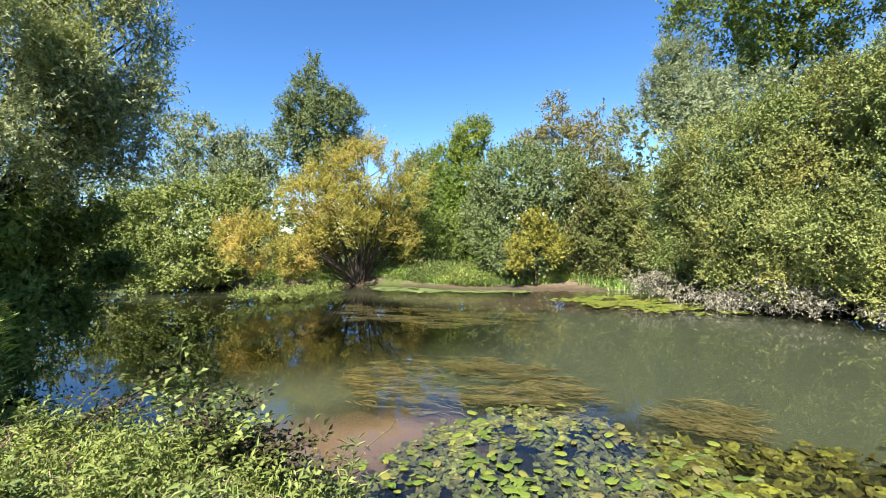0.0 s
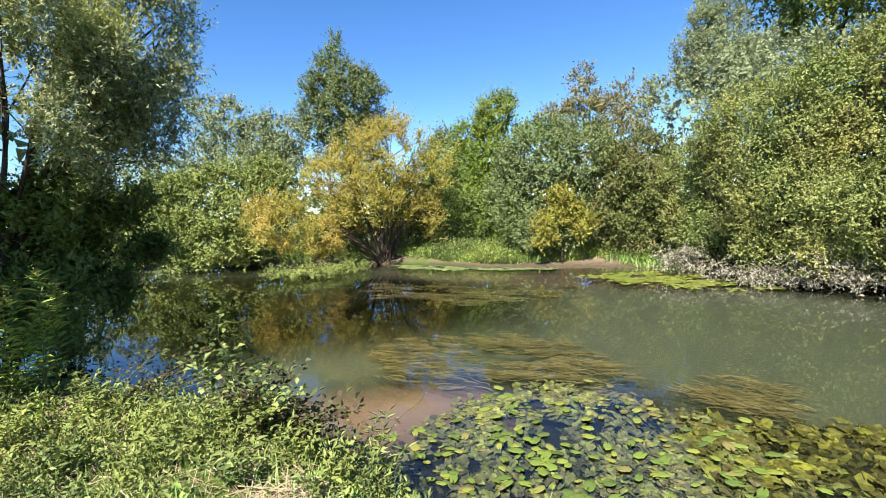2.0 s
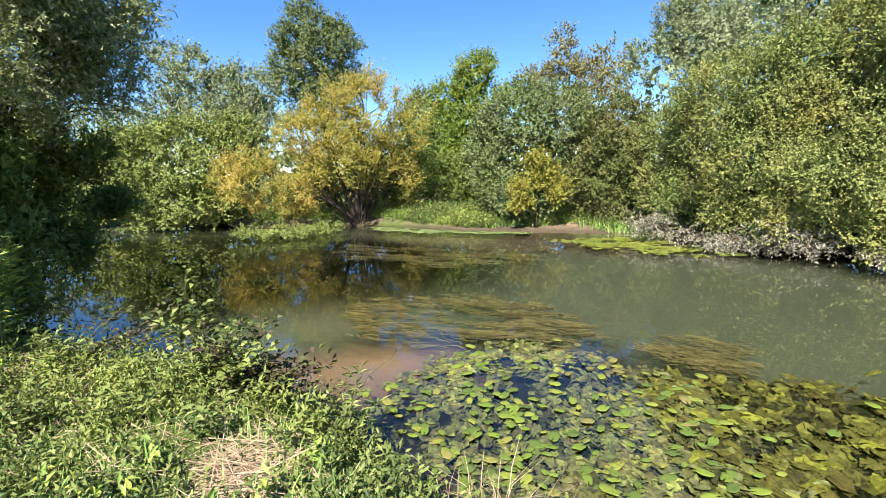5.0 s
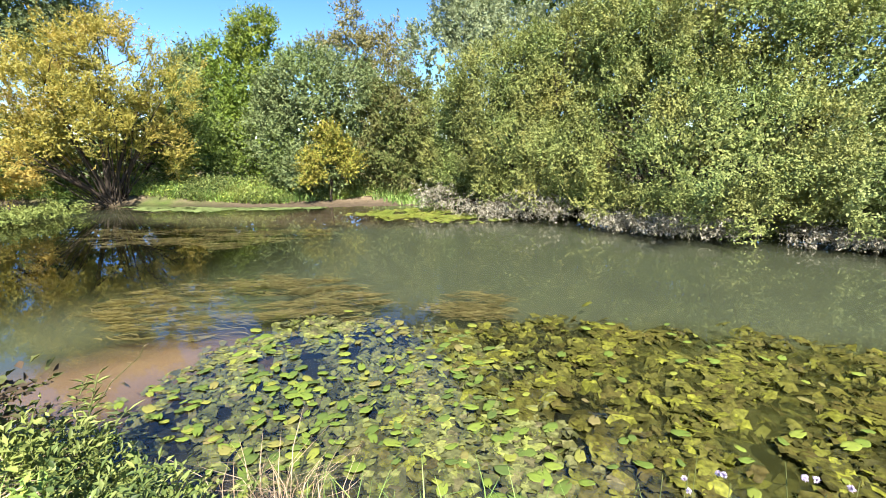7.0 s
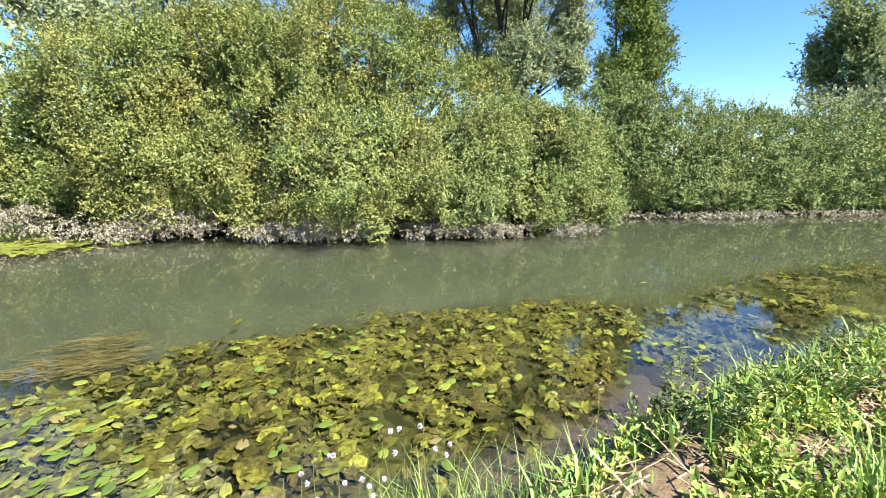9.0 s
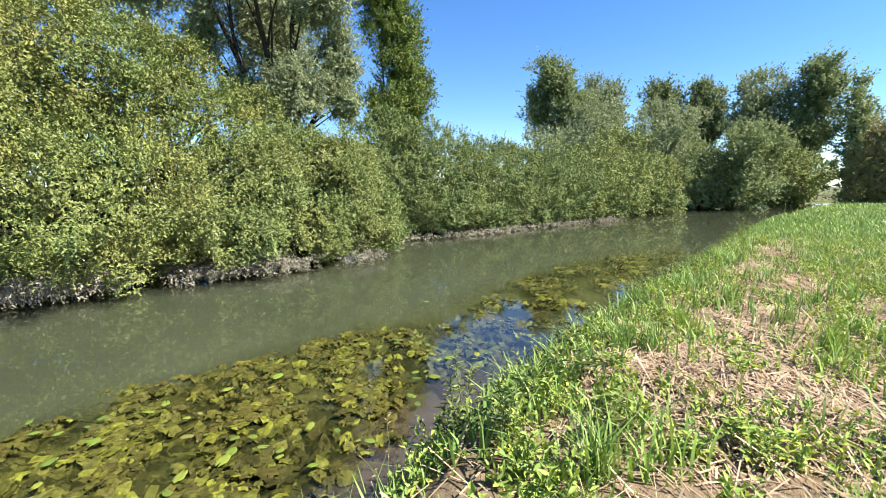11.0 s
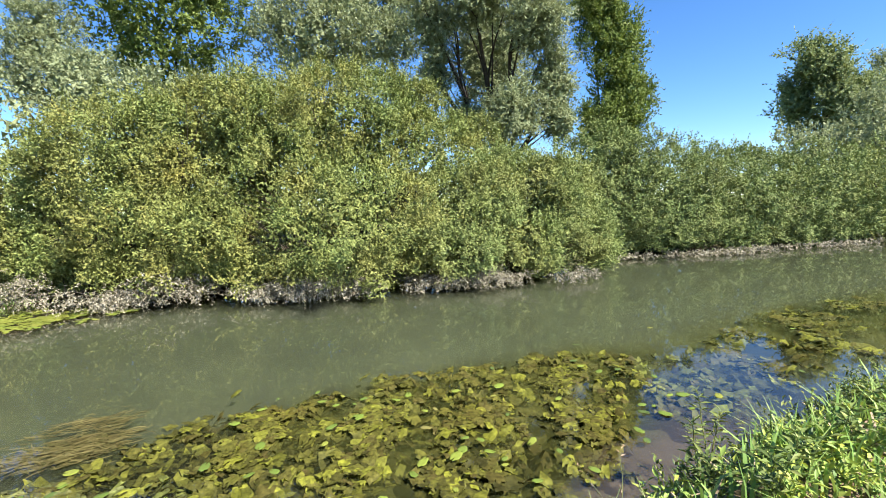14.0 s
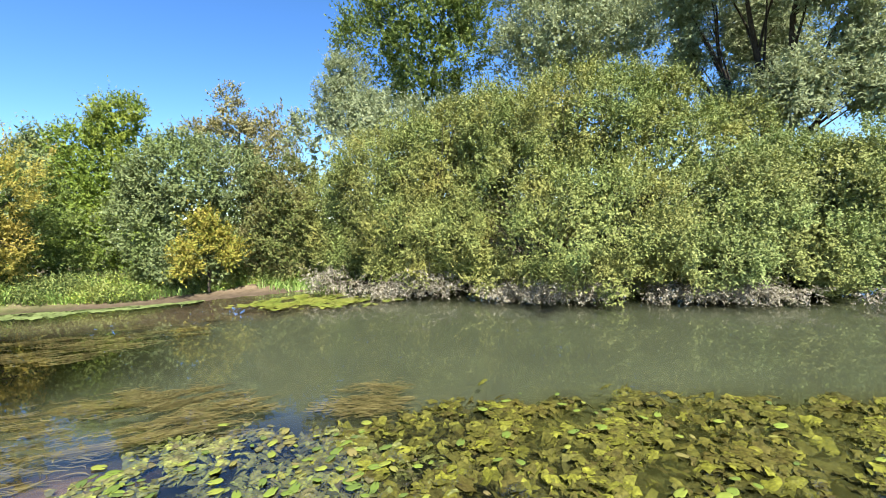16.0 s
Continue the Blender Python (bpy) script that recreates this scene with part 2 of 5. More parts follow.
def ground_material():
    n = Nodes("ground_soil_and_sand")
    pos = n.position()
    soil = n.ramp(n.noise(3.0, 8.0, pos, 0.7), [(0.3, (0.05, 0.04, 0.025)), (0.5, (0.11, 0.09, 0.055)), (0.7, (0.20, 0.16, 0.10))])
    green = n.ramp(n.noise(1.2, 6.0, pos, 0.6), [(0.35, (0.05, 0.08, 0.02)), (0.65, (0.10, 0.14, 0.03))])
    col = n.mix(n.ramp(n.noise(0.7, 5.0, pos), [(0.4, (0, 0, 0)), (0.6, (1, 1, 1))]), soil, green)
    sand = n.ramp(n.noise(5.0, 6.0, pos, 0.6), [(0.3, (0.13, 0.1, 0.062)), (0.7, (0.23, 0.18, 0.118))])
    thatch = n.ramp(n.noise(30.0, 6.0, n.add("ShaderNodeMapping", {0: pos, 2: (0, 0, 0.6), 3: (1, 4, 1)}).outputs[0], 0.7), [(0.3, (0.07, 0.05, 0.03)), (0.55, (0.19, 0.14, 0.085)), (0.75, (0.32, 0.24, 0.15))])
    col = n.mix(n.ellipse((10.5, 0.3), (9.5, 2.2), 0.2, 0.3, 0.8, -0.03), col, thatch)
    col = n.mix(n.ellipse((-7.5, 13.6), (4.6, 1.6), 0.25, 0.5, 0.8, 0.25), col, sand)
    wet = n.add("ShaderNodeMapRange", {0: n.add("ShaderNodeSeparateXYZ", {0: pos}).outputs[2], 1: 0.02, 2: 0.12, 3: 0.45, 4: 1.0}).outputs[0]
    col = n.add("ShaderNodeHueSaturation", {2: wet, 4: col}).outputs[0]
    b = n.add("ShaderNodeBump", {"Strength": 0.7, "Height": n.noise(14.0, 6.0, pos), "Distance": 0.04}).outputs[0]
    return n.finish(n.add("ShaderNodeBsdfPrincipled", {"Base Color": col, "Roughness": 0.9, "Normal": b, "Specular IOR Level": 0.2}).outputs[0])


def water_material():
    """A clear mirror-like surface with a faint ripple; what lies below shows through."""
    n = Nodes("water_surface")
    m = n.add("ShaderNodeMapping", {0: n.position(), 3: (1.0, 1.6, 1.0)}).outputs[0]
    h = n.math("ADD", n.math("MULTIPLY", n.noise(1.3, 3.0, m), 1.0), n.math("MULTIPLY", n.noise(7.0, 3.0, m), 0.22))
    b = n.add("ShaderNodeBump", {"Strength": 0.009, "Height": h, "Distance": 0.06}).outputs[0]
    fr = n.add("ShaderNodeFresnel", {0: 1.5, 1: b}).outputs[0]
    g = n.add("ShaderNodeBsdfGlossy", {"Color": (1, 1, 1, 1), "Roughness": 0.014, "Normal": b}).outputs[0]
    t = n.add("ShaderNodeBsdfTransparent", {0: (0.95, 0.97, 0.93, 1)}).outputs[0]
    return n.finish(n.add("ShaderNodeMixShader", {0: fr, 1: t, 2: g}).outputs[0])


def murk_material(name, veil):
    """The clouded water below the surface: green in the river, brown and clear in the side arm, silt at the bank."""
    n = Nodes(name)
    pos = n.position()
    green = n.ramp(n.noise(0.35, 5.0, pos, 0.6), [(0.3, (0.097, 0.112, 0.073)), (0.7, (0.127, 0.146, 0.097))])
    clear = n.ramp(n.noise(0.6, 4.0, pos), [(0.3, (0.008, 0.01, 0.004)), (0.7, (0.022, 0.022, 0.009))])
    dark = n.ramp(n.noise(1.5, 4.0, pos), [(0.3, (0.012, 0.014, 0.012)), (0.7, (0.04, 0.04, 0.03))])
    olive = n.ramp(n.noise(1.2, 5.0, pos), [(0.35, (0.045, 0.05, 0.02)), (0.65, (0.12, 0.125, 0.04))])
    silt = n.ramp(n.noise(2.0, 6.0, pos, 0.65), [(0.3, (0.22, 0.145, 0.095)), (0.7, (0.31, 0.215, 0.145))])
    mud = n.ramp(n.noise(4.0, 6.0, pos, 0.65), [(0.3, (0.095, 0.076, 0.05)), (0.7, (0.19, 0.152, 0.105))])
    m_clear = n.ellipse((-13.0, 5.0), (8.0, 4.4), 0.2, 0.8, 0.5, 0.35)
    m_dark = n.ellipse((-2.3, 3.4), (2.8, 1.65), 0.3, 0.5, 1.0, 0.12)
    m_olive = n.ellipse((3.0, 3.9), (4.2, 1.75), 0.25, 0.5, 1.0, 0.0)
    m_olive2 = n.ellipse((11.5, 3.9), (6.0, 1.5), 0.3, 0.5, 1.0, -0.05)
    m_blue = n.ellipse((5.6, 3.5), (1.3, 0.9), 0.4, 0.3, 1.0, 0.0)
    m_silt = n.ellipse((-4.1, 2.82), (1.3, 0.68), 0.3, 0.35, 1.2, 0.75)
    m_mud = n.ellipse((3.0, 2.5), (1.9, 0.42), 0.4, 0.3, 1.2, 0.25)
    m_mud2 = n.ellipse((-1.0, 1.8), (2.3, 0.3), 0.5, 0.3, 1.2, 0.05)
    # Slightly darker green before the willows, standing in for their dark reflection.
    willow_mirror = n.ramp(n.noise(0.5, 5.0, pos, 0.6), [(0.3, (0.093, 0.109, 0.071)), (0.7, (0.12, 0.139, 0.092))])
    m_willow_mirror = n.ellipse((4.0, 8.0), (7.0, 3.0), 0.45, 0.8, 0.5, 0.0)
    m_beach = n.ellipse((-8.0, 11.6), (5.5, 1.5), 0.3, 0.6, 0.8, 0.25)
    col = n.mix(m_clear, n.mix(m_willow_mirror, green, willow_mirror), clear)
    col = n.mix(m_beach, col, mud)
    col = n.mix(m_olive2, col, olive)
    col = n.mix(m_olive, col, olive)
    col = n.mix(m_dark, col, dark)
    col = n.mix(m_blue, col, (0.05, 0.056, 0.05))
    col = n.mix(m_mud, col, mud)
    col = n.mix(m_mud2, col, mud)
    col = n.mix(m_silt, col, silt)
    d = n.add("ShaderNodeBsdfDiffuse", {0: col}).outputs[0]
    if not veil:
        return n.finish(d)
    t = n.add("ShaderNodeBsdfTransparent").outputs[0]
    return n.finish(n.add("ShaderNodeMixShader", {0: veil, 1: t, 2: d}).outputs[0])


M_GROUND, M_WATER, M_MURK, M_VEIL = ground_material(), water_material(), murk_material("murky_depth", 0.0), murk_material("murky_veil", 0.36)


# ---- mesh helpers ----
def mesh_object(name, verts, tris, material, smooth=False):
    """One mesh object from arrays of corners and triangles."""
    verts, tris = np.asarray(verts, np.float32), np.asarray(tris, np.int32)
    me = bpy.data.meshes.new(name)
    me.vertices.add(len(verts))
    me.vertices.foreach_set("co", verts.ravel())
    me.loops.add(tris.size)
    me.loops.foreach_set("vertex_index", tris.ravel())
    me.polygons.add(len(tris))
    me.polygons.foreach_set("loop_start", np.arange(0, tris.size, 3, dtype=np.int32))
    me.polygons.foreach_set("loop_total", np.full(len(tris), 3, np.int32))
    if smooth:
        me.polygons.foreach_set("use_smooth", np.ones(len(tris), bool))
    me.materials.append(material)
    me.update(calc_edges=True)
    return new(name, me)


def part(name, geometry, material, parent, label="", smooth=False, kind=""):
    ob = mesh_object(name, *geometry, material, smooth)
    ob.parent = parent
    ob.matrix_parent_inverse = Matrix.Translation(parent.location).inverted()
    return tagged(ob, label, kind=kind)


def thing(name, place, label, category, group="", kind=""):
    ob = new(name)
    ob.location = place
    ob.empty_display_size = 0.3
    return tagged(ob, label, category, group, kind)


def joined(pieces):
    verts, tris, at = [], [], 0
    for v, t in pieces:
        verts.append(np.asarray(v, float))
        tris.append(np.asarray(t, int) + at)
        at += len(v)
    return np.concatenate(verts), np.concatenate(tris)


def unit(v):
    return v / np.maximum(np.linalg.norm(v, axis=-1, keepdims=True), 1e-9)


def lump(p, rng, scale, waves=6):
    """A smooth random field in -1..1 at the points p."""
    out = np.zeros(len(p))
    for _ in range(waves):
        out += np.sin(p @ (rng.normal(size=3) / scale) + rng.uniform(0, 6.28))
    return out / waves * 1.6


def leaves(base, way, length, width, rng, fold=0.25, face=None, small=False):
    """A folded pointed leaf of two triangles at each base, along way, its upper side turned towards face. small: one triangle, for far leaves."""
    n = len(base)
    hint = rng.normal(size=(n, 3)) * 0.45
    side = unit(np.cross(way, hint if face is None else hint + face))
    up = np.cross(side, way)
    length = np.broadcast_to(length, n)[:, None] * rng.uniform(0.7, 1.3, (n, 1))
    width = np.broadcast_to(width, n)[:, None] * rng.uniform(0.75, 1.25, (n, 1))
    mid = base + way * length * 0.45
    tip = base + way * length - up * length * 0.12
    if small:
        verts = np.stack([base + side * width * 0.55, tip, base - side * width * 0.55], 1).reshape(-1, 3)
        return verts, np.arange(n)[:, None] * 3 + [0, 1, 2]
    verts = np.stack([base, mid + side * width / 2 + up * width * fold, tip, mid - side * width / 2 + up * width * fold], 1).reshape(-1, 3)
    k = np.arange(n)[:, None] * 4
    return verts, np.concatenate([k + [0, 1, 2], k + [0, 2, 3]], 1).reshape(-1, 3)


def sprigs(at, way, per, twig, length, width, rng, spread=0.8, face=(0, 0, 1.0), small=False):
    """Twigs that start at the points at and run along way, with per leaves each."""
    n = len(at)
    s = (np.arange(per) + 0.5) / per
    s = np.tile(s, (n, 1)) + rng.uniform(-0.05, 0.05, (n, per))
    tw = np.broadcast_to(twig, n) * rng.uniform(0.6, 1.4, n)
    base = at[:, None] + way[:, None] * (s * tw[:, None])[..., None]
    rnd = rng.normal(size=(n, per, 3))
    out = unit(way[:, None] * 0.8 + rnd * spread)
    face = np.repeat(np.broadcast_to(np.asarray(face, float), (n, 3)), per, 0)
    return leaves(base.reshape(-1, 3), out.reshape(-1, 3), length, width, rng, face=face, small=small)


def crown_points(lobes, n, rng, rough=0.22, floor=0.12, depth=0.16, gap=0.0, hollow=None, low=-0.1, bumps=1.5):
    """Points in the outer shell of a crown of overlapping lobes (x, y, z, radius, height radius), with outward ways. gap: size of the hollows;
    hollow: a bare space (x, y, radius, top) round the stem."""
    lobes = np.array(lobes, float)
    area = lobes[:, 3] * (lobes[:, 3] + lobes[:, 4])
    m = n * 18
    pick = rng.choice(len(lobes), m, p=area / area.sum())
    d = unit(rng.normal(size=(m, 3)))
    rad = lobes[pick][:, [3, 3, 4]]
    shell = 1 - np.abs(rng.normal(size=m)) * depth
    p0 = lobes[pick, :3] + d * rad
    size = lobes[:, 3].mean()
    shell = shell + rough * lump(p0, rng, size * 0.32) * 0.6 + rough * lump(p0, rng, size * 0.12) * 0.5
    p = lobes[pick, :3] + d * rad * shell[:, None]
    keep = p[:, 2] > floor
    for i, lo in enumerate(lobes):
        q = np.linalg.norm((p - lo[:3]) / lo[[3, 3, 4]], axis=1)
        keep &= (q >= 0.72) | (pick == i)
    if hollow:
        keep &= (np.hypot(p[:, 0] - hollow[0], p[:, 1] - hollow[1]) > hollow[2]) | (p[:, 2] > hollow[3] + rng.normal(size=m) * 0.25)
    way = unit(d / rad)
    keep &= (way[:, :2] @ np.array([0.2, -0.98]) > -0.35) | (rng.random(m) < 0.12)  # thinned on the +y back side to save triangles
    if gap:
        tall = p * np.array([1.0, 1.0, 0.62])
        knob = lump(tall, rng, gap) * 0.7 + lump(tall, rng, gap * 2.4) * 0.6
        keep &= knob > low - 0.7 * np.clip(way[:, 2] - 0.35, 0, 1) + rng.normal(size=m) * 0.1
        p = p + way * (np.clip(knob - 0.15, -1.0, 0.8) * gap * bumps)[:, None]
    return p[keep][:n], way[keep][:n]


def foliage(lobes, n_leaves, size, rng, slim=0.7, up=0.55, per=10, bunch=6, twig=4.2, rough=0.24, depth=0.09, floor=0.12, filler=0.05, shoots=0.08, gaps=1.8, small=True, hollow=None, wild=0.45, low=-0.1, bumps=1.5):
    """A crown of sprays: each branch end carries a few leafy shoots that reach outwards and up, with hollows between, over a core of larger leaves."""
    n = max(12, n_leaves // (per * bunch))
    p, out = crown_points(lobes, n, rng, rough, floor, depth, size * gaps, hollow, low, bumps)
    lead = unit(out * 0.75 + np.array([0, 0, up]) + rng.normal(size=out.shape) * 0.3)
    p, out, lead = np.repeat(p, bunch, 0), np.repeat(out, bunch, 0), np.repeat(lead, bunch, 0)
    way = unit(lead + rng.normal(size=out.shape) * wild)
    reach = np.where(rng.random(len(p)) < shoots, size * twig * 1.7, size * twig)
    p = p - lead * (size * twig * 0.65) + rng.normal(size=p.shape) * size * twig * 0.2
    p[:, 2] = np.maximum(p[:, 2], floor)
    made = [sprigs(p, way, per, reach, size, size * slim, rng, face=unit(out * 0.5 + np.array([0, 0, 0.85])), small=small)]
    if filler:
        for shrink, big in ((0.72, 1.5), (0.45, 2.2)):
            inner = np.array(lobes, float) * np.array([1, 1, 1, shrink, shrink])
            q, w = crown_points(inner, max(20, int(n_leaves * filler)), rng, rough * 0.5, floor + 0.1, 0.12)
            made.append(leaves(q, unit(w * 0.3 + rng.normal(size=w.shape)), size * big, size * big * 0.6, rng, face=w, small=True))
    v, t = joined(made)
    v[:, 2] = np.maximum(v[:, 2], 0.015)
    return v, t


def inner_stems(base, lobes, n, r0, rng, fan=0.45):
    """Bare stems that fan out from the root to the leafy shell of a bush."""
    q, _ = crown_points(np.array(lobes, float) * np.array([1, 1, 1, 0.86, 0.86]), n, rng, 0.1, 0.3, 0.2)
    made = []
    for end in q:
        foot = np.array([base[0] + (end[0] - base[0]) * fan + rng.normal() * fan * 0.8, base[1] + (end[1] - base[1]) * fan * 0.7 + rng.normal() * fan * 0.6, base[2] - 0.1])
        made.append(tube(bent(foot, end, rng, 0.1, 5), np.linspace(r0, r0 * 0.25, 5), 3))
    return joined(made)


def tube(path, radii, sides=7):
    """A tapering round branch through the points of path."""
    path, radii = np.asarray(path, float), np.asarray(radii, float)
    n = len(path)
    ahead = unit(np.gradient(path, axis=0))
    a = unit(np.cross(ahead, np.array([0.31, 0.17, 0.93])[None] + 0 * ahead + 1e-3))
    b = np.cross(ahead, a)
    ang = np.arange(sides) * 2 * np.pi / sides
    ring = np.cos(ang)[None, :, None] * a[:, None] + np.sin(ang)[None, :, None] * b[:, None]
    verts = (path[:, None] + ring * radii[:, None, None]).reshape(-1, 3)
    i, j = np.meshgrid(np.arange(n - 1), np.arange(sides), indexing="ij")
    p, q = i * sides + j, i * sides + (j + 1) % sides
    tris = np.concatenate([np.stack([p, q, q + sides], -1).reshape(-1, 3), np.stack([p, q + sides, p + sides], -1).reshape(-1, 3)])
    return verts, tris


def bent(a, b, rng, sag=0.1, n=7):
    """A wavering line from a to b."""
    a, b = np.asarray(a, float), np.asarray(b, float)
    s = np.linspace(0, 1, n)[:, None]
    far = np.linalg.norm(b - a)
    wob = np.cumsum(rng.normal(size=(n, 3)), 0) * far * 0.025
    wob[0] = 0
    return a + (b - a) * s + np.array([0, 0, 1]) * (np.sin(s * np.pi) * sag * far) + wob * s


def tree(name, label, category, base, lobes, n_leaves, size, leaf, seed, trunk_r=0.16, group="", twigs=0, lean=(0, 0), crown_label="", spread_z=0.35, skirt=0.0, stems=0, fan=0.45, **kw):
    """Trunk, limbs to each lobe, fine branches and a leafy crown."""
    rng = np.random.default_rng(seed)
    ob = thing(name, base, label, category, group)
    base = np.array(base, float)
    if skirt:
        lobes = list(lobes) + [(x, y, z * 0.42, r * skirt, z * 0.45) for x, y, z, r, h in lobes]
    lobes_a = np.array(lobes, float)[: len(lobes) // 2 if skirt else None]
    mid = lobes_a[:, :3].mean(0)
    fork = base + (mid - base) * np.array([0.25, 0.25, spread_z])
    part("trunk", tube(bent(base - [0, 0, 0.3], fork, rng, 0.0, 5), np.linspace(trunk_r * 1.25, trunk_r * 0.85, 5), 9), M_BARK, ob, smooth=True)
    for lo in lobes_a:
        end = lo[:3] + np.array([0, 0, lo[4] * 0.35])
        path = bent(fork - (fork - base) * 0.1, end, rng, 0.08, 7)
        limb = part("limb", tube(path, np.linspace(trunk_r * 0.6, trunk_r * 0.08, 7), 6), M_BARK, ob, smooth=True)
        for _ in range(twigs):
            k = rng.integers(2, 7)
            d = unit(rng.normal(size=3) + [0, 0, 0.5])
            tip = lo[:3] + d * lo[[3, 3, 4]] * rng.uniform(0.75, 1.0)
            part("twig", tube(bent(path[k], tip, rng, 0.06, 5), np.linspace(trunk_r * 0.17, trunk_r * 0.03, 5), 4), M_BARK, limb, smooth=True)
    if stems:
        part("inner_stem", inner_stems(base, lobes_a, stems, 0.022, rng, fan), M_BARK, ob, "bare brown inner stems", kind="stuff")
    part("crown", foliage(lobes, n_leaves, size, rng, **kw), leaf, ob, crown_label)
    return ob


# ---- ground and water ----
NEAR = np.array([(-400, 1), (-60, 0.5), (-30, -0.5), (-13, -0.6), (-9, -0.5), (-7.9, -0.3), (-6.7, 0.2), (-6.2, 0.6), (-5, 1.05), (-4.2, 1.48), (-3.6, 1.65), (-3, 1.68), (-2.3, 1.5), (-1.4, 1.55), (0, 1.65), (1.3, 1.85), (2.5, 2.08), (4, 2.15), (5.6, 2.32), (7, 2.2), (10.4, 2.2), (13.3, 2.05), (21, 2.1), (33, 1.4), (56, -1.7), (80, -6), (110, -20), (400, -150)], float)
FAR = np.array([(-400, 6), (-60, 6), (-26, 6.5), (-19, 8), (-15, 10.9), (-10.5, 11.9), (-8, 12.9), (-5, 14.3), (-1, 13.9), (2, 12.8), (6, 12.2), (10, 11.8), (13, 13.5), (15.3, 14.3), (18.4, 12), (27, 11.6), (47, 10.6), (57, 8.4), (67, 4.6), (80, 0), (110, -12), (400, -140)], float)


def inside_water(x, y):
    """Metres from the shore, more than 0 on the water."""
    s = np.minimum(y - np.interp(x, *NEAR.T), np.interp(x, *FAR.T) - y)
    return np.minimum(s, x + 26.0)


def ground_height(x, y):
    s = inside_water(x, y)
    near = y < 0.5 * (np.interp(x, *NEAR.T) + np.interp(x, *FAR.T))
    beach = np.clip(1 - np.abs(x + 8.5) / 5.5, 0, 1)
    width = np.where(near, 0.55, 1.2 + 4 * beach)
    high = np.where(near, 0.44, 0.42)
    k = np.clip(-s / width, 0, 1)
    bank = high * (k * k * (3 - 2 * k)) + 0.012
    bed = -0.7 * np.clip(s / 1.3, 0, 1) ** 0.8
    wave = 0.03 * np.sin(x * 2.1 + y) * np.sin(y * 1.7 - x * 0.6) + 0.02 * np.sin(x * 5.3) * np.sin(y * 4.7)
    return np.where(s > 0, bed, bank + wave * k)


def graded(knots):
    out = [np.arange(a, b, s) for a, b, s in knots]
    return np.concatenate(out + [[knots[-1][1]]])


gx = graded([(-3000, -400, 650), (-400, -60, 40), (-60, -20, 2.0), (-20, -9, 0.5), (-9, 12, 0.25), (12, 30, 0.5), (30, 110, 2.5), (110, 400, 40), (400, 3000, 650)])
gy = graded([(-3000, -400, 650), (-400, -60, 40), (-60, -8, 4), (-8, -2, 0.5), (-2, 3.4, 0.12), (3.4, 9, 0.7), (9, 18, 0.3), (18, 40, 2), (40, 400, 40), (400, 3000, 650)])
xx, yy = np.meshgrid(gx, gy, indexing="ij")
zz = ground_height(xx, yy)
a, b = np.meshgrid(np.arange(len(gx) - 1), np.arange(len(gy) - 1), indexing="ij")
k = (a * len(gy) + b).ravel()
quad = np.stack([k, k + len(gy), k + len(gy) + 1, k + 1], -1)
ground = mesh_object("ground", np.stack([xx, yy, zz], -1).reshape(-1, 3), np.concatenate([quad[:, [0, 1, 2]], quad[:, [0, 2, 3]]]), M_GROUND, True)
tagged(ground, "earth banks with soil, sand and low growth round the water", "ground", kind="structure")


def sheet(name, z, material, label):
    xs, ys = np.linspace(-70, 130, 41), np.linspace(-40, 20, 13)
    v = np.array([(x, y, z) for x in xs for y in ys])
    a, b = np.meshgrid(np.arange(40), np.arange(12), indexing="ij")
    k = (a * 13 + b).ravel()
    q = np.stack([k, k + 13, k + 14, k + 1], -1)
    return tagged(mesh_object(name, v, np.concatenate([q[:, [0, 1, 2]], q[:, [0, 2, 3]]]), material), label, "water", kind="structure")


sheet("water", 0.0, M_WATER, "still green river water reflecting trees and sky")
sheet("water_veil", -0.06, M_VEIL, "clouded water just under the surface")
sheet("water_depth", -0.2, M_MURK, "opaque murky depth of the river")

# ---- trees and bushes ----
def broad(x, y, z, r, h):
    """A wide rounded bush: a middle lobe with a lower one on either side."""
    return [(x, y, z, r, h), (x - r * 0.75, y + 0.3, z * 0.9, r * 0.8, h * 0.92), (x + r * 0.75, y + 0.1, z * 0.93, r * 0.8, h * 0.95)]


tree("willow_tree", "dark shaded willow tree leaning over the water", "tree", (-8.2, -0.6, 0.42), [(-7.11, 0.63, 4.09, 0.55, 0.45), (-7.24, 1.13, 3.9, 0.49, 0.49), (-7.58, 1.88, 4.98, 0.4, 0.48), (-7.53, 1.67, 3.87, 0.47, 0.43), (-6.84, 0.22, 4.56, 0.7, 0.58), (-7.36, 1.0, 5.24, 0.56, 0.52), (-7.44, 1.64, 5.28, 0.44, 0.57), (-7.16, 1.02, 4.27, 0.55, 0.48), (-7.51, 1.77, 4.5, 0.39, 0.51), (-6.83, 0.39, 3.46, 0.51, 0.45), (-7.51, 1.31, 3.7, 0.56, 0.37), (-7.39, 0.81, 3.08, 0.59, 0.38), (-7.88, 1.52, 3.24, 0.48, 0.32)], 60000, 0.062, M_LEFT, 11, trunk_r=0.07, slim=0.36, twigs=6, depth=0.3, filler=0, rough=0.3, gaps=2.0, low=0.26, twig=5, up=0.3, wild=0.6)
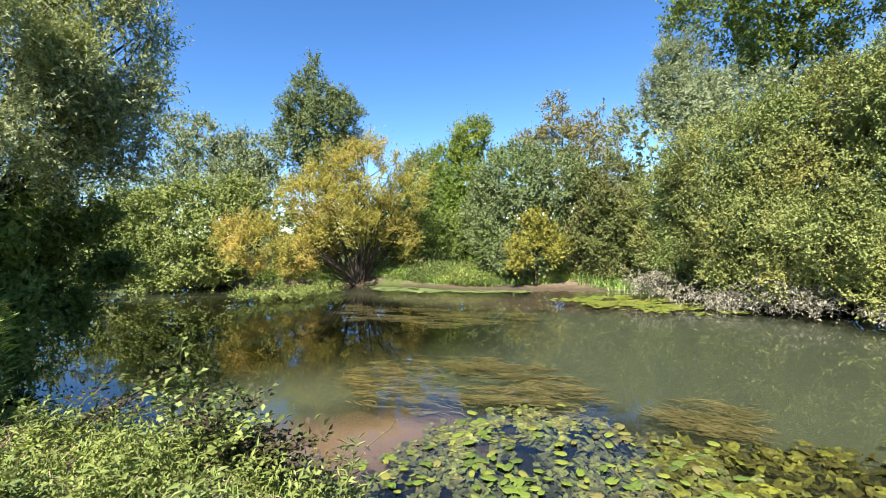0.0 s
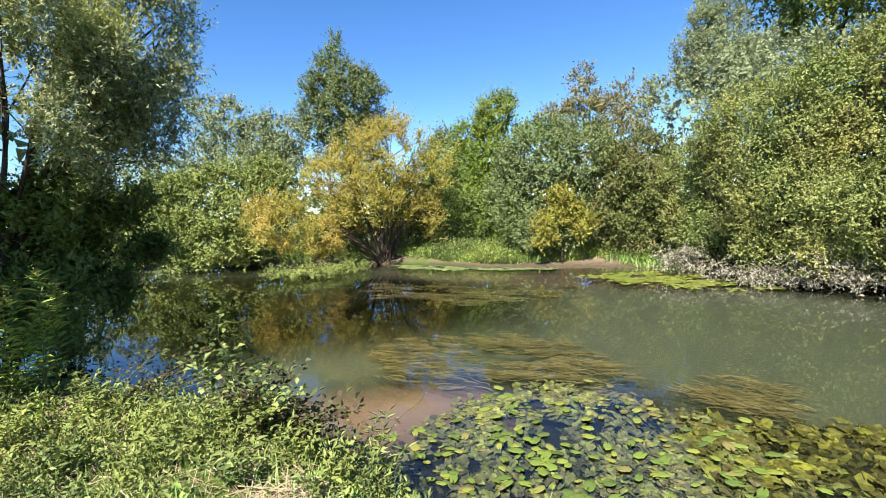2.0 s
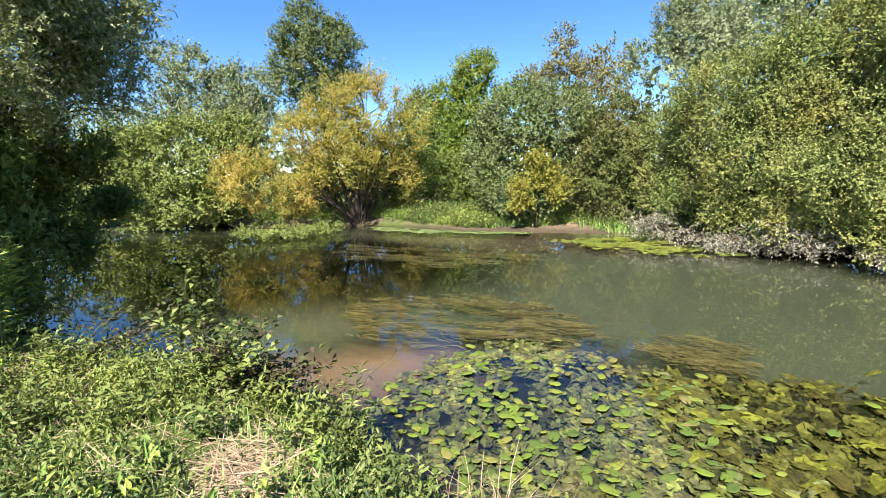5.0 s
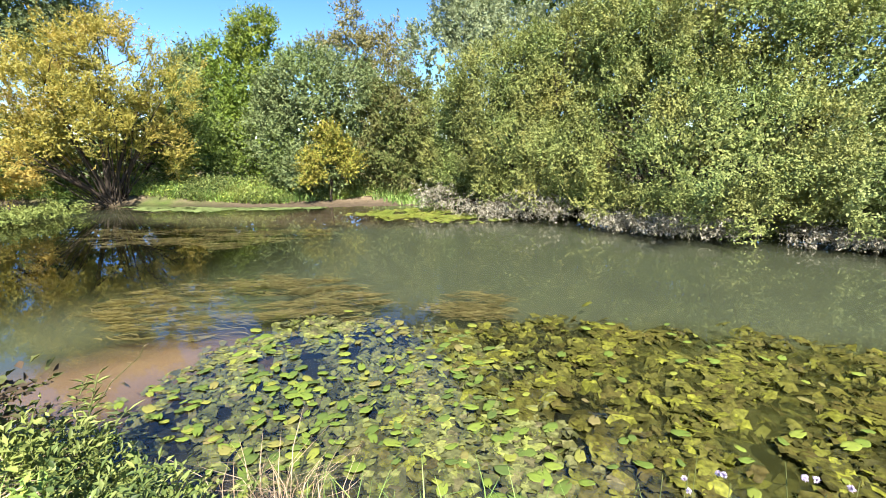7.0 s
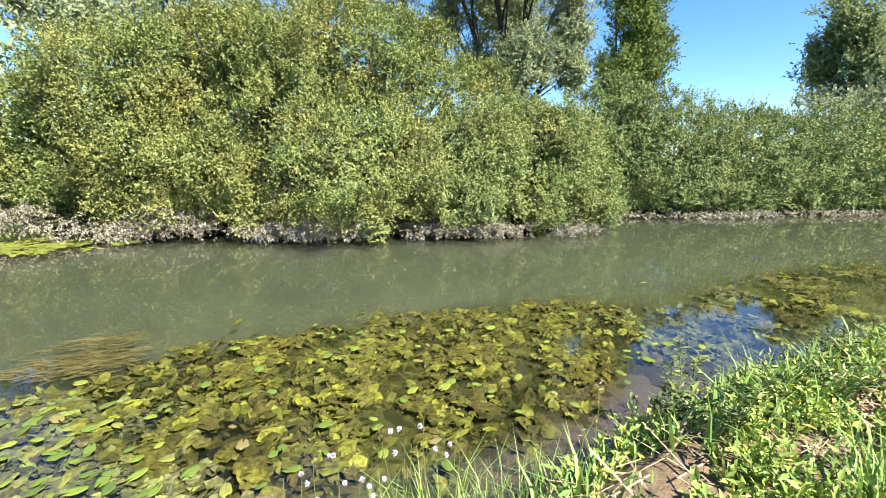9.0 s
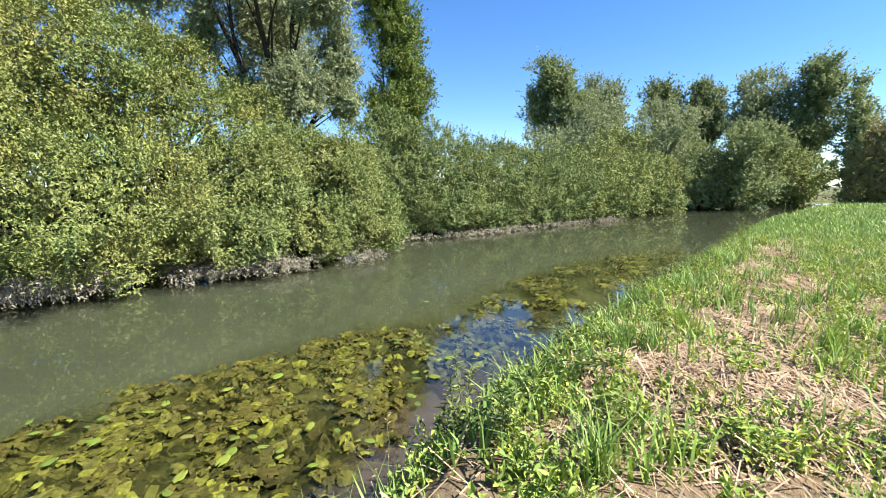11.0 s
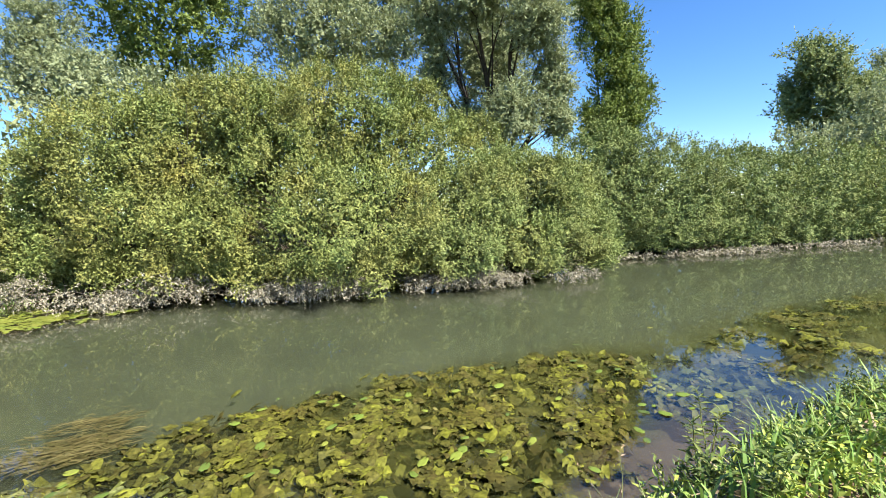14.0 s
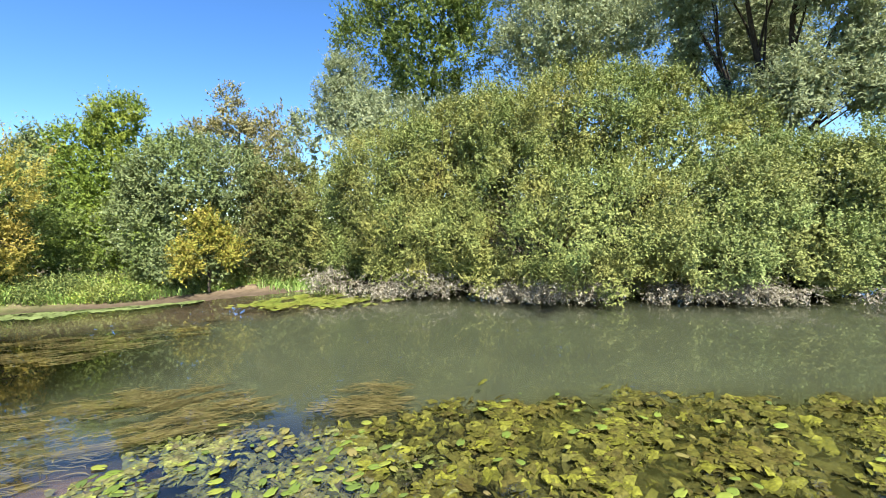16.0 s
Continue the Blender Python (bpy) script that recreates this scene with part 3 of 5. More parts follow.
# Crown beyond the view, added to shade the foliage and water below.
tree("willow_tree", "added willow outside the view that shades the waterside", "tree", (-9.6, -4.6, 0.44), [(-6.6, -2.6, 5.0, 1.5, 1.0), (-7.9, -2.9, 5.2, 1.7, 1.6), (-8.6, -2.6, 3.6, 1.5, 1.6), (-10.6, -4, 5.6, 2.3, 2), (-13, -4.6, 5.8, 2.4, 2.1), (-15.4, -4.2, 5.4, 2.3, 2), (-9.6, -1, 4.7, 1.3, 1.5), (-11.8, -1.3, 5, 1.7, 1.7)], 40000, 0.24, M_LEFT, 10, slim=0.55, trunk_r=0.3, filler=0.12, low=-0.35)
# The willow's lower foliage, in darker leaves that carry the canopy's shade.
tree("shade_toned_bush", "low growth under the willow, canopy shade put into dark leaves", "bush", (-9.4, -0.3, 0.3), [(-7.64, 0.31, 1.47, 0.61, 0.44), (-7.44, 0.25, 0.9, 0.49, 0.36), (-8.56, 1.1, 1.19, 0.46, 0.37), (-7.84, 0.38, 2.42, 0.69, 0.52), (-8.74, 1.26, 2.4, 0.64, 0.51), (-9.21, 0.76, 1.61, 0.81, 0.55), (-9.67, 1.76, 1.73, 0.54, 0.39), (-8.6, -0.2, 1.3, 0.8, 0.7), (-11.26, -0.33, 1.57, 0.72, 0.53), (-12.74, 0.6, 1.11, 0.62, 0.33), (-10.73, -0.9, 1.67, 0.6, 0.6)], 40000, 0.07, M_DARK, 71, slim=0.45, trunk_r=0.08, filler=0.08)
tree("willow_bush", "light green willow bush at the water", "bush", (-21.5, 8.6, 0.3), [(-22.52, 5.63, 3.04, 1.58, 1.46), (-20.96, 7.31, 2.67, 2.13, 2.23), (-21.36, 6.1, 1.25, 1.4, 1.23), (-21.33, 9.09, 3.43, 1.39, 1.74), (-23.59, 5.49, 1.93, 1.43, 1.8), (-24.87, 4.24, 1.62, 1.39, 1.56)], 48000, 0.105, M_LIME, 12, skirt=0.9)
tree("willow_tree", "grey-green willow tree behind the bushes", "tree", (-33.8, 8.2, 0.3), [(-32.38, 11.01, 8.4, 2.5, 2.1), (-31.52, 10.45, 5.58, 2.48, 2.41), (-35.39, 7.73, 4.39, 2.73, 2.48), (-36.05, 3.77, 4.29, 2.87, 2.29)], 25200, 0.14, M_SILVER, 13)
tree("willow_tree", "pale grey-green willow tree behind the bushes", "tree", (-28.8, 13.2, 0.3), [(-29.24, 13.43, 7.0, 2.4, 2.1), (-28.34, 12.99, 4.59, 2.6, 2.02)], 25200, 0.135, M_SILVER, 14)
tree("alder_tree", "tall dark green alder with an open crown", "tree", (-28.4, 18.6, 0.3), [(-28.71, 18.48, 10.45, 2.27, 2.07), (-27.89, 19.68, 11.3, 1.46, 1.46), (-28.96, 18.11, 13.72, 1.02, 1.27), (-29.06, 17.94, 11.65, 1.95, 1.64), (-29.39, 17.4, 9.19, 2.09, 1.84), (-28.03, 20.34, 10.08, 1.59, 1.59), (-28.56, 18.71, 7.57, 2.49, 1.87)], 36000, 0.13, M_ALDER, 15, twigs=4, rough=0.4)
tree("willow_tree", "yellow autumn willow with many leaning dark branches", "tree", (-15.3, 11.2, 0.1), [(-14.79, 11.31, 4.57, 1.87, 1.67), (-15.87, 9.79, 3.74, 1.6, 1.43), (-14.31, 12.66, 3.63, 1.27, 1.5), (-16.62, 7.37, 2.07, 1.45, 1.04), (-15.15, 10.84, 2.54, 2.29, 1.45), (-14.21, 12.76, 1.97, 1.05, 1.28), (-15.98, 8.64, 1.54, 1.33, 0.96)], 70000, 0.08, M_YELLOW, 16, floor=0.5, slim=0.5, twigs=6, stems=38, fan=0.12, trunk_r=0.12, spread_z=0.02, depth=0.24, rough=0.4, shoots=0.2, filler=0, gaps=2.4, hollow=(-14.3, 10.3, 1.6, 2.0))
tree("willow_bush", "low yellow-green willow growth hanging over the water", "bush", (-15.0, 7.5, 0.3), [(-14.9, 7.47, 0.21, 1.16, 0.12), (-14.74, 8.77, 0.17, 0.83, 0.15), (-15.21, 6.36, 0.26, 0.55, 0.12)], 8000, 0.055, M_LIME, 17, trunk_r=0.05, floor=0.03)
tree("ash_tree", "bright green broad-leaved tree behind the bank", "tree", (-16.6, 19.8, 0.3), [(-16.19, 20.41, 7.07, 1.45, 1.62), (-16.39, 20.26, 4.9, 2.22, 2.09), (-17.6, 19.24, 5.32, 1.15, 1.78), (-16.08, 19.22, 2.36, 2.29, 2)], 36000, 0.125, M_BRIGHT, 18, slim=0.5, twigs=2)
tree("elder_bush", "dark green bush beside the yellow willow", "bush", (-16.3, 13.2, 0.3), [(-17.38, 12.03, 2.53, 1.82, 1.82), (-15.66, 14.15, 2.7, 1.72, 1.85), (-14.75, 13.66, 2.13, 1.24, 1.13), (-14.61, 15.2, 2.61, 0.94, 1.44), (-17, 12.9, 1.3, 1.54, 1.06), (-19, 11, 1.2, 1.54, 0.97)], 38000, 0.106, M_DARK, 72, slim=0.5, skirt=0.9)
tree("willow_tree", "distant grey-green willow between two trees", "tree", (-23.5, 23.3, 0.3), [(-24.15, 24.05, 6.61, 1.1, 1.31), (-22.84, 22.54, 3.79, 1.41, 2.18)], 14000, 0.172, M_GREY, 19)
tree("willow_bush", "rounded grey-green willow bush above the beach", "bush", (-9.6, 15.7, 0.3), [(-9.74, 15.75, 3.91, 2.26, 1.58), (-10.51, 15.26, 2.42, 2.1, 1.71), (-8.65, 16.35, 2.73, 1.55, 1.65), (-9.54, 15.29, 1.27, 2.2, 1)], 50000, 0.09, M_SALLOW, 20, rough=0.2, twig=5)
tree("oak_tree", "sparse orange-brown tree with bare twigs", "tree", (-16.2, 31.9, 0.3), [(-17.18, 31.64, 10.43, 1.24, 1.7), (-14.05, 33.12, 9.34, 1.67, 1.44), (-16.5, 31.99, 8.7, 2.54, 1.49), (-18.62, 30.83, 8.98, 1.07, 0.92), (-14.71, 31.74, 6.36, 2.73, 1.8)], 24000, 0.135, M_ORANGE, 21, twigs=6, rough=0.5, filler=0.02)
tree("maple_bush", "small yellow bush on the far bank", "bush", (-8.6, 14.0, 0.3), [(-8.4, 13.98, 1.83, 0.63, 0.62), (-8.75, 13.42, 1.28, 0.55, 0.47), (-7.83, 14.07, 1.42, 0.44, 0.46), (-8.64, 13.84, 2.34, 0.37, 0.39)], 14000, 0.085, M_YELLOWGREEN, 22, rough=0.6, depth=0.25, filler=0.02, slim=0.6, trunk_r=0.05)
tree("dogwood_bush", "dark green and reddish bush on the far bank", "bush", (-6.5, 15.7, 0.3), [(-6.58, 15.97, 2.96, 1.3, 1.44), (-7.14, 15.41, 1.83, 0.97, 1.25), (-5.92, 15.68, 1.39, 0.9, 1.19)], 30000, 0.1, M_BROWNRED, 23, slim=0.5, skirt=0.9)
tree("willow_bush", "broad yellowish green willow bush over silted lower twigs", "bush", (-2.2, 15.2, 0.3), [(0.6, 15.11, 4.32, 2.77, 1.72), (-0.6, 15.0, 3.9, 2.4, 1.85), (-2.06, 14.96, 3.5, 2.27, 1.76), (-1.28, 14.05, 1.8, 2.63, 1.38), (-4.32, 15.5, 2.88, 1.43, 1.59), (-4.67, 14.87, 1.42, 0.74, 1.07), (-3.59, 14.45, 1.04, 1.02, 0.56), (-1.59, 13.62, 0.85, 1.6, 0.48)], 175000, 0.061, M_WILLOW, 24, slim=0.6, filler=0.11, stems=300, twig=5.6, gaps=2.8, low=-0.06, bumps=2.4, group='river willows', floor=0.17)
tree("willow_bush", "tall yellowish green willow bush over silted lower twigs", "bush", (3.6, 14.6, 0.3), [(7.45, 13.82, 4.15, 1.25, 1.25), (6.13, 14.22, 4.96, 1.12, 1.3), (3.9, 14.84, 5.05, 2.86, 1.62), (2.3, 14.9, 4.7, 2.6, 1.75), (4.7, 14.3, 4.6, 2.0, 1.7), (5.6, 13.5, 3.5, 2.0, 1.65), (2.76, 13.46, 2.19, 3.76, 1.77), (0.99, 12.99, 0.71, 1.87, 0.49), (3.4, 12.08, 0.71, 1.9, 0.48)], 170000, 0.061, M_WILLOW, 25, slim=0.6, filler=0.08, stems=300, twig=5.6, gaps=2.8, low=0.08, bumps=2.4, group='river willows', floor=0.17)
tree("willow_bush", "low green willow bush sloping to the water", "bush", (8.2, 12.8, 0.3), [(6.9, 12.18, 2.0, 2.0, 1.5), (8.5, 11.9, 2.05, 1.75, 1.72), (9.35, 11.4, 1.55, 1.6, 1.5), (10.35, 11.14, 0.85, 1.03, 0.95), (5.6, 11.75, 1.2, 1.8, 1.05), (7.6, 11.3, 1.25, 1.5, 1.05), (9.5, 11.3, 2.75, 1.15, 0.9), (8.4, 12.3, 3.1, 1.2, 0.95)], 146000, 0.061, M_WILLOW_GREEN, 26, slim=0.6, filler=0.09, stems=300, twig=5.6, gaps=2.8, low=0.06, bumps=1.6, group='river willows', floor=0.12)
tree("willow_tree", "pale silvery willow tree with an airy crown", "tree", (-5.9, 23.4, 0.3), [(-6.35, 23.23, 8.89, 1.4, 2.07), (-5.42, 23.48, 7.55, 1.81, 1.4)], 32000, 0.1, M_SILVER, 27, depth=0.15, slim=0.45)
tree("oak_tree", "big dark green broad-leaved tree behind the willows", "tree", (-2.6, 28.0, 0.3), [(-2.88, 27.96, 12.72, 4.98, 2.9), (-3.03, 27.95, 10.28, 3.51, 1.93), (-1.84, 28.05, 15.88, 4.52, 1.96)], 44000, 0.16, M_DARK, 28, slim=0.55, twigs=3)
tree("willow_tree", "large silvery grey willow tree behind the bushes", "tree", (5.5, 24.2, 0.3), [(4.04, 21.74, 10.0, 2.15, 1.74), (6.77, 20.52, 9.77, 1.66, 1.66), (5.9, 24.44, 12.18, 4.1, 2.31), (7.14, 24.12, 14.49, 3.52, 1.71), (3.35, 23.9, 10.34, 2.15, 1.62)], 52000, 0.14, M_SILVER, 29, slim=0.5)
tree("willow_tree", "tall willow tree with dark hollows in its crown", "tree", (12.7, 20.2, 0.3), [(10.34, 18.97, 5.99, 1.27, 1.09), (8.77, 19.19, 8.2, 0.84, 1.21), (8.26, 18.33, 10.04, 1.14, 1.94), (9.81, 16.97, 10.71, 1.48, 1.11), (12.03, 16.1, 9.72, 1.62, 1.42), (13.21, 16.44, 7.35, 1.26, 2.0), (10.97, 16.24, 5.85, 1.4, 1.3), (12.65, 21.1, 9.8, 2.53, 2.66), (13.11, 15.88, 5.62, 0.92, 0.87)], 76000, 0.13, M_SILVER, 30, slim=0.42, twigs=6, trunk_r=0.34, filler=0.1, up=-0.1, low=-0.3)
tree("alder_tree", "dark green tree with clumped foliage beside the willow", "tree", (21.9, 21.9, 0.3), [(22.2, 21.88, 12.09, 2.12, 2.41), (22.54, 21.52, 9.09, 1.94, 2.05), (21.25, 21.42, 7.07, 2.38, 1.35), (21.42, 22.64, 14.57, 1.88, 1.76)], 40000, 0.15, M_DARK, 31, slim=0.6, rough=0.38, filler=0.12, low=-0.25)
tree("willow_bush", "grey willow bush behind the yellowish willow", "bush", (-3.8, 18.7, 0.3), broad(-3.79, 18.72, 5.87, 2.71, 1.88), 21450, 0.106, M_SILVER, 80, skirt=0.9)
tree("willow_bush", "green willow bush beside the hedge", "bush", (14.2, 14.3, 0.3), broad(14.22, 14.3, 4.13, 1.79, 1.35), 30000, 0.075, M_HEDGE, 83, skirt=0.9)
tree("willow_bush", "tall willow bush in the riverside hedge", "bush", (16.3, 13.7, 0.3), broad(16.34, 13.66, 2.58, 2.66, 2.43), 56000, 0.068, M_HEDGE, 40, group='riverside hedge', skirt=0.95, low=-0.4, filler=0.1)
tree("willow_bush", "small dark willow bush in the riverside hedge", "bush", (14.2, 14.5, 0.3), broad(14.21, 14.47, 2.59, 1.5, 1.88), 32000, 0.068, M_HEDGE, 41, group='riverside hedge', skirt=0.95, low=-0.4, filler=0.1)
tree("willow_bush", "broad willow bush in the riverside hedge", "bush", (20.4, 13.2, 0.3), broad(20.42, 13.2, 2.32, 2.7, 2.38), 46000, 0.075, M_HEDGE, 42, group='riverside hedge', skirt=0.95, low=-0.4, filler=0.1)
tree("willow_bush", "dense willow bush in the riverside hedge", "bush", (25.4, 12.4, 0.3), broad(25.45, 12.44, 2.3, 3.01, 2.43), 38000, 0.09, M_HEDGE, 43, group='riverside hedge', skirt=0.95, low=-0.4, filler=0.1)
tree("willow_bush", "light green willow bush in the hedge", "bush", (32.4, 11.5, 0.3), broad(32.35, 11.52, 2.63, 3.4, 2.51), 22000, 0.13, M_WILLOW_GREEN, 44, group='riverside hedge', skirt=0.95, low=-0.4)
tree("willow_bush", "yellow-green willow bush at the hedge end", "bush", (40.1, 10.2, 0.3), broad(40.08, 10.15, 2.86, 2.52, 2.13), 20000, 0.15, M_WILLOW_GREEN, 45, group='riverside hedge', skirt=0.95, low=-0.4)
tree("willow_bush", "greyish willow bush down the river", "bush", (51.7, 8.4, 0.3), broad(51.67, 8.43, 3.44, 2.9, 2.81), 15000, 0.2, M_GREY, 50, skirt=1.0)
tree("willow_bush", "green willow bush down the river", "bush", (58.1, 5.8, 0.3), broad(58.06, 5.84, 3.73, 2.49, 3.01), 15000, 0.2, M_WILLOW_GREEN, 51, skirt=1.0)
tree("willow_bush", "bright green willow bush at the river bend", "bush", (65.3, 1.8, 0.3), broad(65.32, 1.82, 3.72, 3.25, 2.93), 15000, 0.2, M_WILLOW_GREEN, 52, skirt=1.0)
tree("willow_bush", "rounded green willow behind the hedge", "bush", (46.0, 14.8, 0.3), broad(46.01, 14.83, 6.16, 3.12, 1.87), 15000, 0.2, M_WILLOW_GREEN, 53, skirt=1.0)
tree("willow_bush", "pale willow behind the hedge", "bush", (58.9, 13.2, 0.3), broad(58.88, 13.22, 7.46, 3.57, 2.23), 15000, 0.2, M_GREY, 54, skirt=1.0)
tree("willow_bush", "pale willow crown behind the hedge", "bush", (52.96, 12.2, 0.3), broad(52.96, 12.2, 8.76, 3.87, 2.53), 14000, 0.21, M_SILVER, 55, skirt=1.0)
tree("willow_bush", "thin pale willow behind the hedge", "bush", (54.57, 20.63, 0.3), broad(54.57, 20.63, 10.04, 3.05, 2.71), 14000, 0.21, M_SILVER, 56, skirt=1.0)
tree("willow_bush", "round green willow behind the river bend", "bush", (52.14, 4.7, 0.3), broad(52.14, 4.7, 6.27, 2.92, 1.99), 14000, 0.21, M_GREY, 57, skirt=1.0)
# Grey and silver leaves on these far trees partly put haze into the colour.
tree("alder_tree", "dark alder tree far down the river", "tree", (67.8, 32.7, 0.3), [(67.75, 32.94, 18.4, 4.18, 3.57), (66.98, 34.48, 13.89, 3.75, 3.35), (68.75, 30.8, 14.2, 4.55, 3.54)], 21450, 0.31, M_GREY, 60, trunk_r=0.3, filler=0.12, skirt=0.0)
tree("willow_tree", "thin grey willow far down the river", "tree", (75.2, 28.3, 0.3), [(75.43, 27.67, 15.85, 4.63, 3.69), (74.99, 28.84, 12.13, 5.63, 3.3)], 14300, 0.31, M_SILVER, 61, trunk_r=0.3, filler=0.12, skirt=0.0)
tree("oak_tree", "dark green tree far down the river", "tree", (83.0, 20.1, 0.3), [(82.84, 20.54, 16.51, 3.76, 3.32), (83.07, 19.6, 12.76, 4.87, 3.3)], 14300, 0.31, M_ALDER, 62, trunk_r=0.3, filler=0.12, skirt=0.0)
tree("oak_tree", "dark green tree far down the river", "tree", (83.6, 14.5, 0.3), [(84.06, 14.8, 15.37, 3.32, 3.52), (83.14, 14.26, 11.76, 4.08, 3.15)], 14300, 0.31, M_ALDER, 63, trunk_r=0.3, filler=0.12, skirt=0.0)
tree("willow_tree", "pale grey willow far down the river", "tree", (80.0, 7.4, 0.3), [(80.03, 7.16, 14.02, 5.22, 3.7), (79.99, 7.62, 10.02, 5.63, 3.21)], 14300, 0.31, M_SILVER, 64, trunk_r=0.3, filler=0.12, skirt=0.0)
tree("willow_tree", "tall grey willow at the river bend", "tree", (80.3, 0.8, 0.3), [(80.35, 0.23, 15.8, 3.62, 3.63), (80.33, 1.39, 10.83, 3.74, 4.7)], 14300, 0.31, M_GREY, 65, trunk_r=0.3, filler=0.12, skirt=0.0)
tree("willow_tree", "dark grey willow at the river bend", "tree", (75.2, -4.1, 0.3), broad(75.23, -4.13, 10.18, 2.6, 5.05), 9750, 0.31, M_GREY, 66, trunk_r=0.3, filler=0.12, skirt=0.9)
tree("willow_bush", "green willow growth far down the river", "bush", (78.3, 3.6, 0.3), broad(78.27, 3.57, 7.52, 4.32, 3.2), 9750, 0.31, M_GREY, 67, trunk_r=0.3, filler=0.12, skirt=0.9)
tree("willow_bush", "low grey willow growth far down the river", "bush", (64.5, 28.1, 0.3), broad(64.47, 28.13, 8.66, 7.88, 2.44), 9750, 0.31, M_SILVER, 68, trunk_r=0.3, filler=0.12, skirt=0.9)
tree("willow_bush", "brownish autumn willow bush on the near bank", "bush", (60.1, -5.2, 0.3), broad(60.12, -5.25, 5.26, 2.51, 3), 25410, 0.196, M_ORANGE, 70, skirt=0.9)

# ---- distant woods that close the horizon ----
wood = thing("distant_wood", (0, 60, 0.3), "low grey-green woodland along the horizon", "woodland", kind="stuff")
rng = np.random.default_rng(6)
ring = []
for i in range(64):
    a = math.radians(-25 + i * 4.2)
    far = 52 + 16 * rng.random()
    h = 3.0 + 1.3 * rng.random()
    ring.append((far * math.cos(a), far * math.sin(a) * 1.05, h * 0.8, 3.6, h))
ring = [q for q in ring if q[1] > 14 or q[0] < -20]
ring += [(118 * math.cos(a / 20), 118 * math.sin(a / 20), 3.5, 5.5, 5.0) for a in range(-9, 4)]
part("canopy", foliage(ring, 46000, 0.6, rng, gaps=0.9, low=-0.6, twig=2.0, shoots=0.0, rough=0.12), M_GREY, wood)

# ---- silted twigs along the water's edge of the willows ----
rng = np.random.default_rng(5)
edge = np.array([(-4.9, 14.2), (-3.2, 13.3), (-1, 12.9), (1.8, 11.8), (4.3, 11.4), (6, 10.8), (7.8, 10.2), (9.2, 10.1)])


def along(line, n, rng):
    seg = np.linalg.norm(np.diff(line, axis=0), axis=1)
    s = np.r_[0, np.cumsum(seg)]
    u = rng.uniform(0, s[-1], n)
    return np.stack([np.interp(u, s, line[:, 0]), np.interp(u, s, line[:, 1])], -1)


p = along(edge, 3300, rng)
p = p[lump(np.c_[p, 0 * p[:, 0]], rng, 0.14) + 0.5 * lump(np.c_[p, 0 * p[:, 0]], rng, 0.06) > -0.25]
swell = np.clip(0.75 + 0.9 * lump(np.c_[p, 0 * p[:, 0]], rng, 0.14), 0.2, 1.7)
some = rng.random(len(p)) < np.clip(1 - (p[:, 0] - 5.5) / 3.0, 0.35, 1)
p, swell = p[some], swell[some]
rise = np.clip(1.15 - (p[:, 0] + 5) / 17, 0.55, 1) * swell
p3 = np.c_[p + rng.normal(size=p.shape) * 0.2 + np.c_[0 * swell, -0.7 + 0.25 * np.clip((p[:, 0] - 3) / 3, 0, 1)], 0.2 + rng.random(len(p)) * 0.48 * rise]
way = unit(np.c_[rng.normal(size=(len(p), 2)) * 0.5 + [0, -0.45], rng.uniform(-0.75, 0.25, len(p))])
v, t = sprigs(p3, way, 11, 0.34, 0.075, 0.026, rng)
v[:, 2] = np.maximum(v[:, 2], 0.02)
silted = thing("silted_twigs", (2.5, 12.2, 0.1), "dry grey silt-coated leaves on low twigs at the waterline", "twigs", kind="stuff")
part("twig", (v, t), M_SILT, silted)
q = along(np.array([(12.6, 12.9), (14.5, 12.0), (17, 11.3), (20.5, 10.9), (25, 10.2), (30, 9.2)]), 800, rng)
q = q[lump(np.c_[q, 0 * q[:, 0]], rng, 0.3) > -0.2]
q3 = np.c_[q + rng.normal(size=q.shape) * 0.15, 0.05 + rng.random(len(q)) * 0.2]
way = unit(np.c_[rng.normal(size=(len(q), 2)) * 0.5 + [0, -0.4], rng.uniform(-0.8, 0.2, len(q))])
v, t = sprigs(q3, way, 9, 0.32, 0.09, 0.045, rng, small=True)
v[:, 2] = np.maximum(v[:, 2], 0.01)
part("twig", (v, t), M_SILT, silted, "silted twigs at the foot of the hedge")
stalks = []
for q in along(edge[:6], 200, rng):
    top = np.array([q[0] + rng.normal() * 0.3, q[1] - 0.2 - 0.5 * rng.random(), 0.15 + 0.6 * rng.random()])
    stalks.append(tube(bent([q[0], q[1] + 0.5, 0.1], top, rng, 0.12, 5), np.linspace(0.016, 0.005, 5), 4))
part("stalk", joined(stalks), M_DRIFT, silted, "pale bare silted stalks")


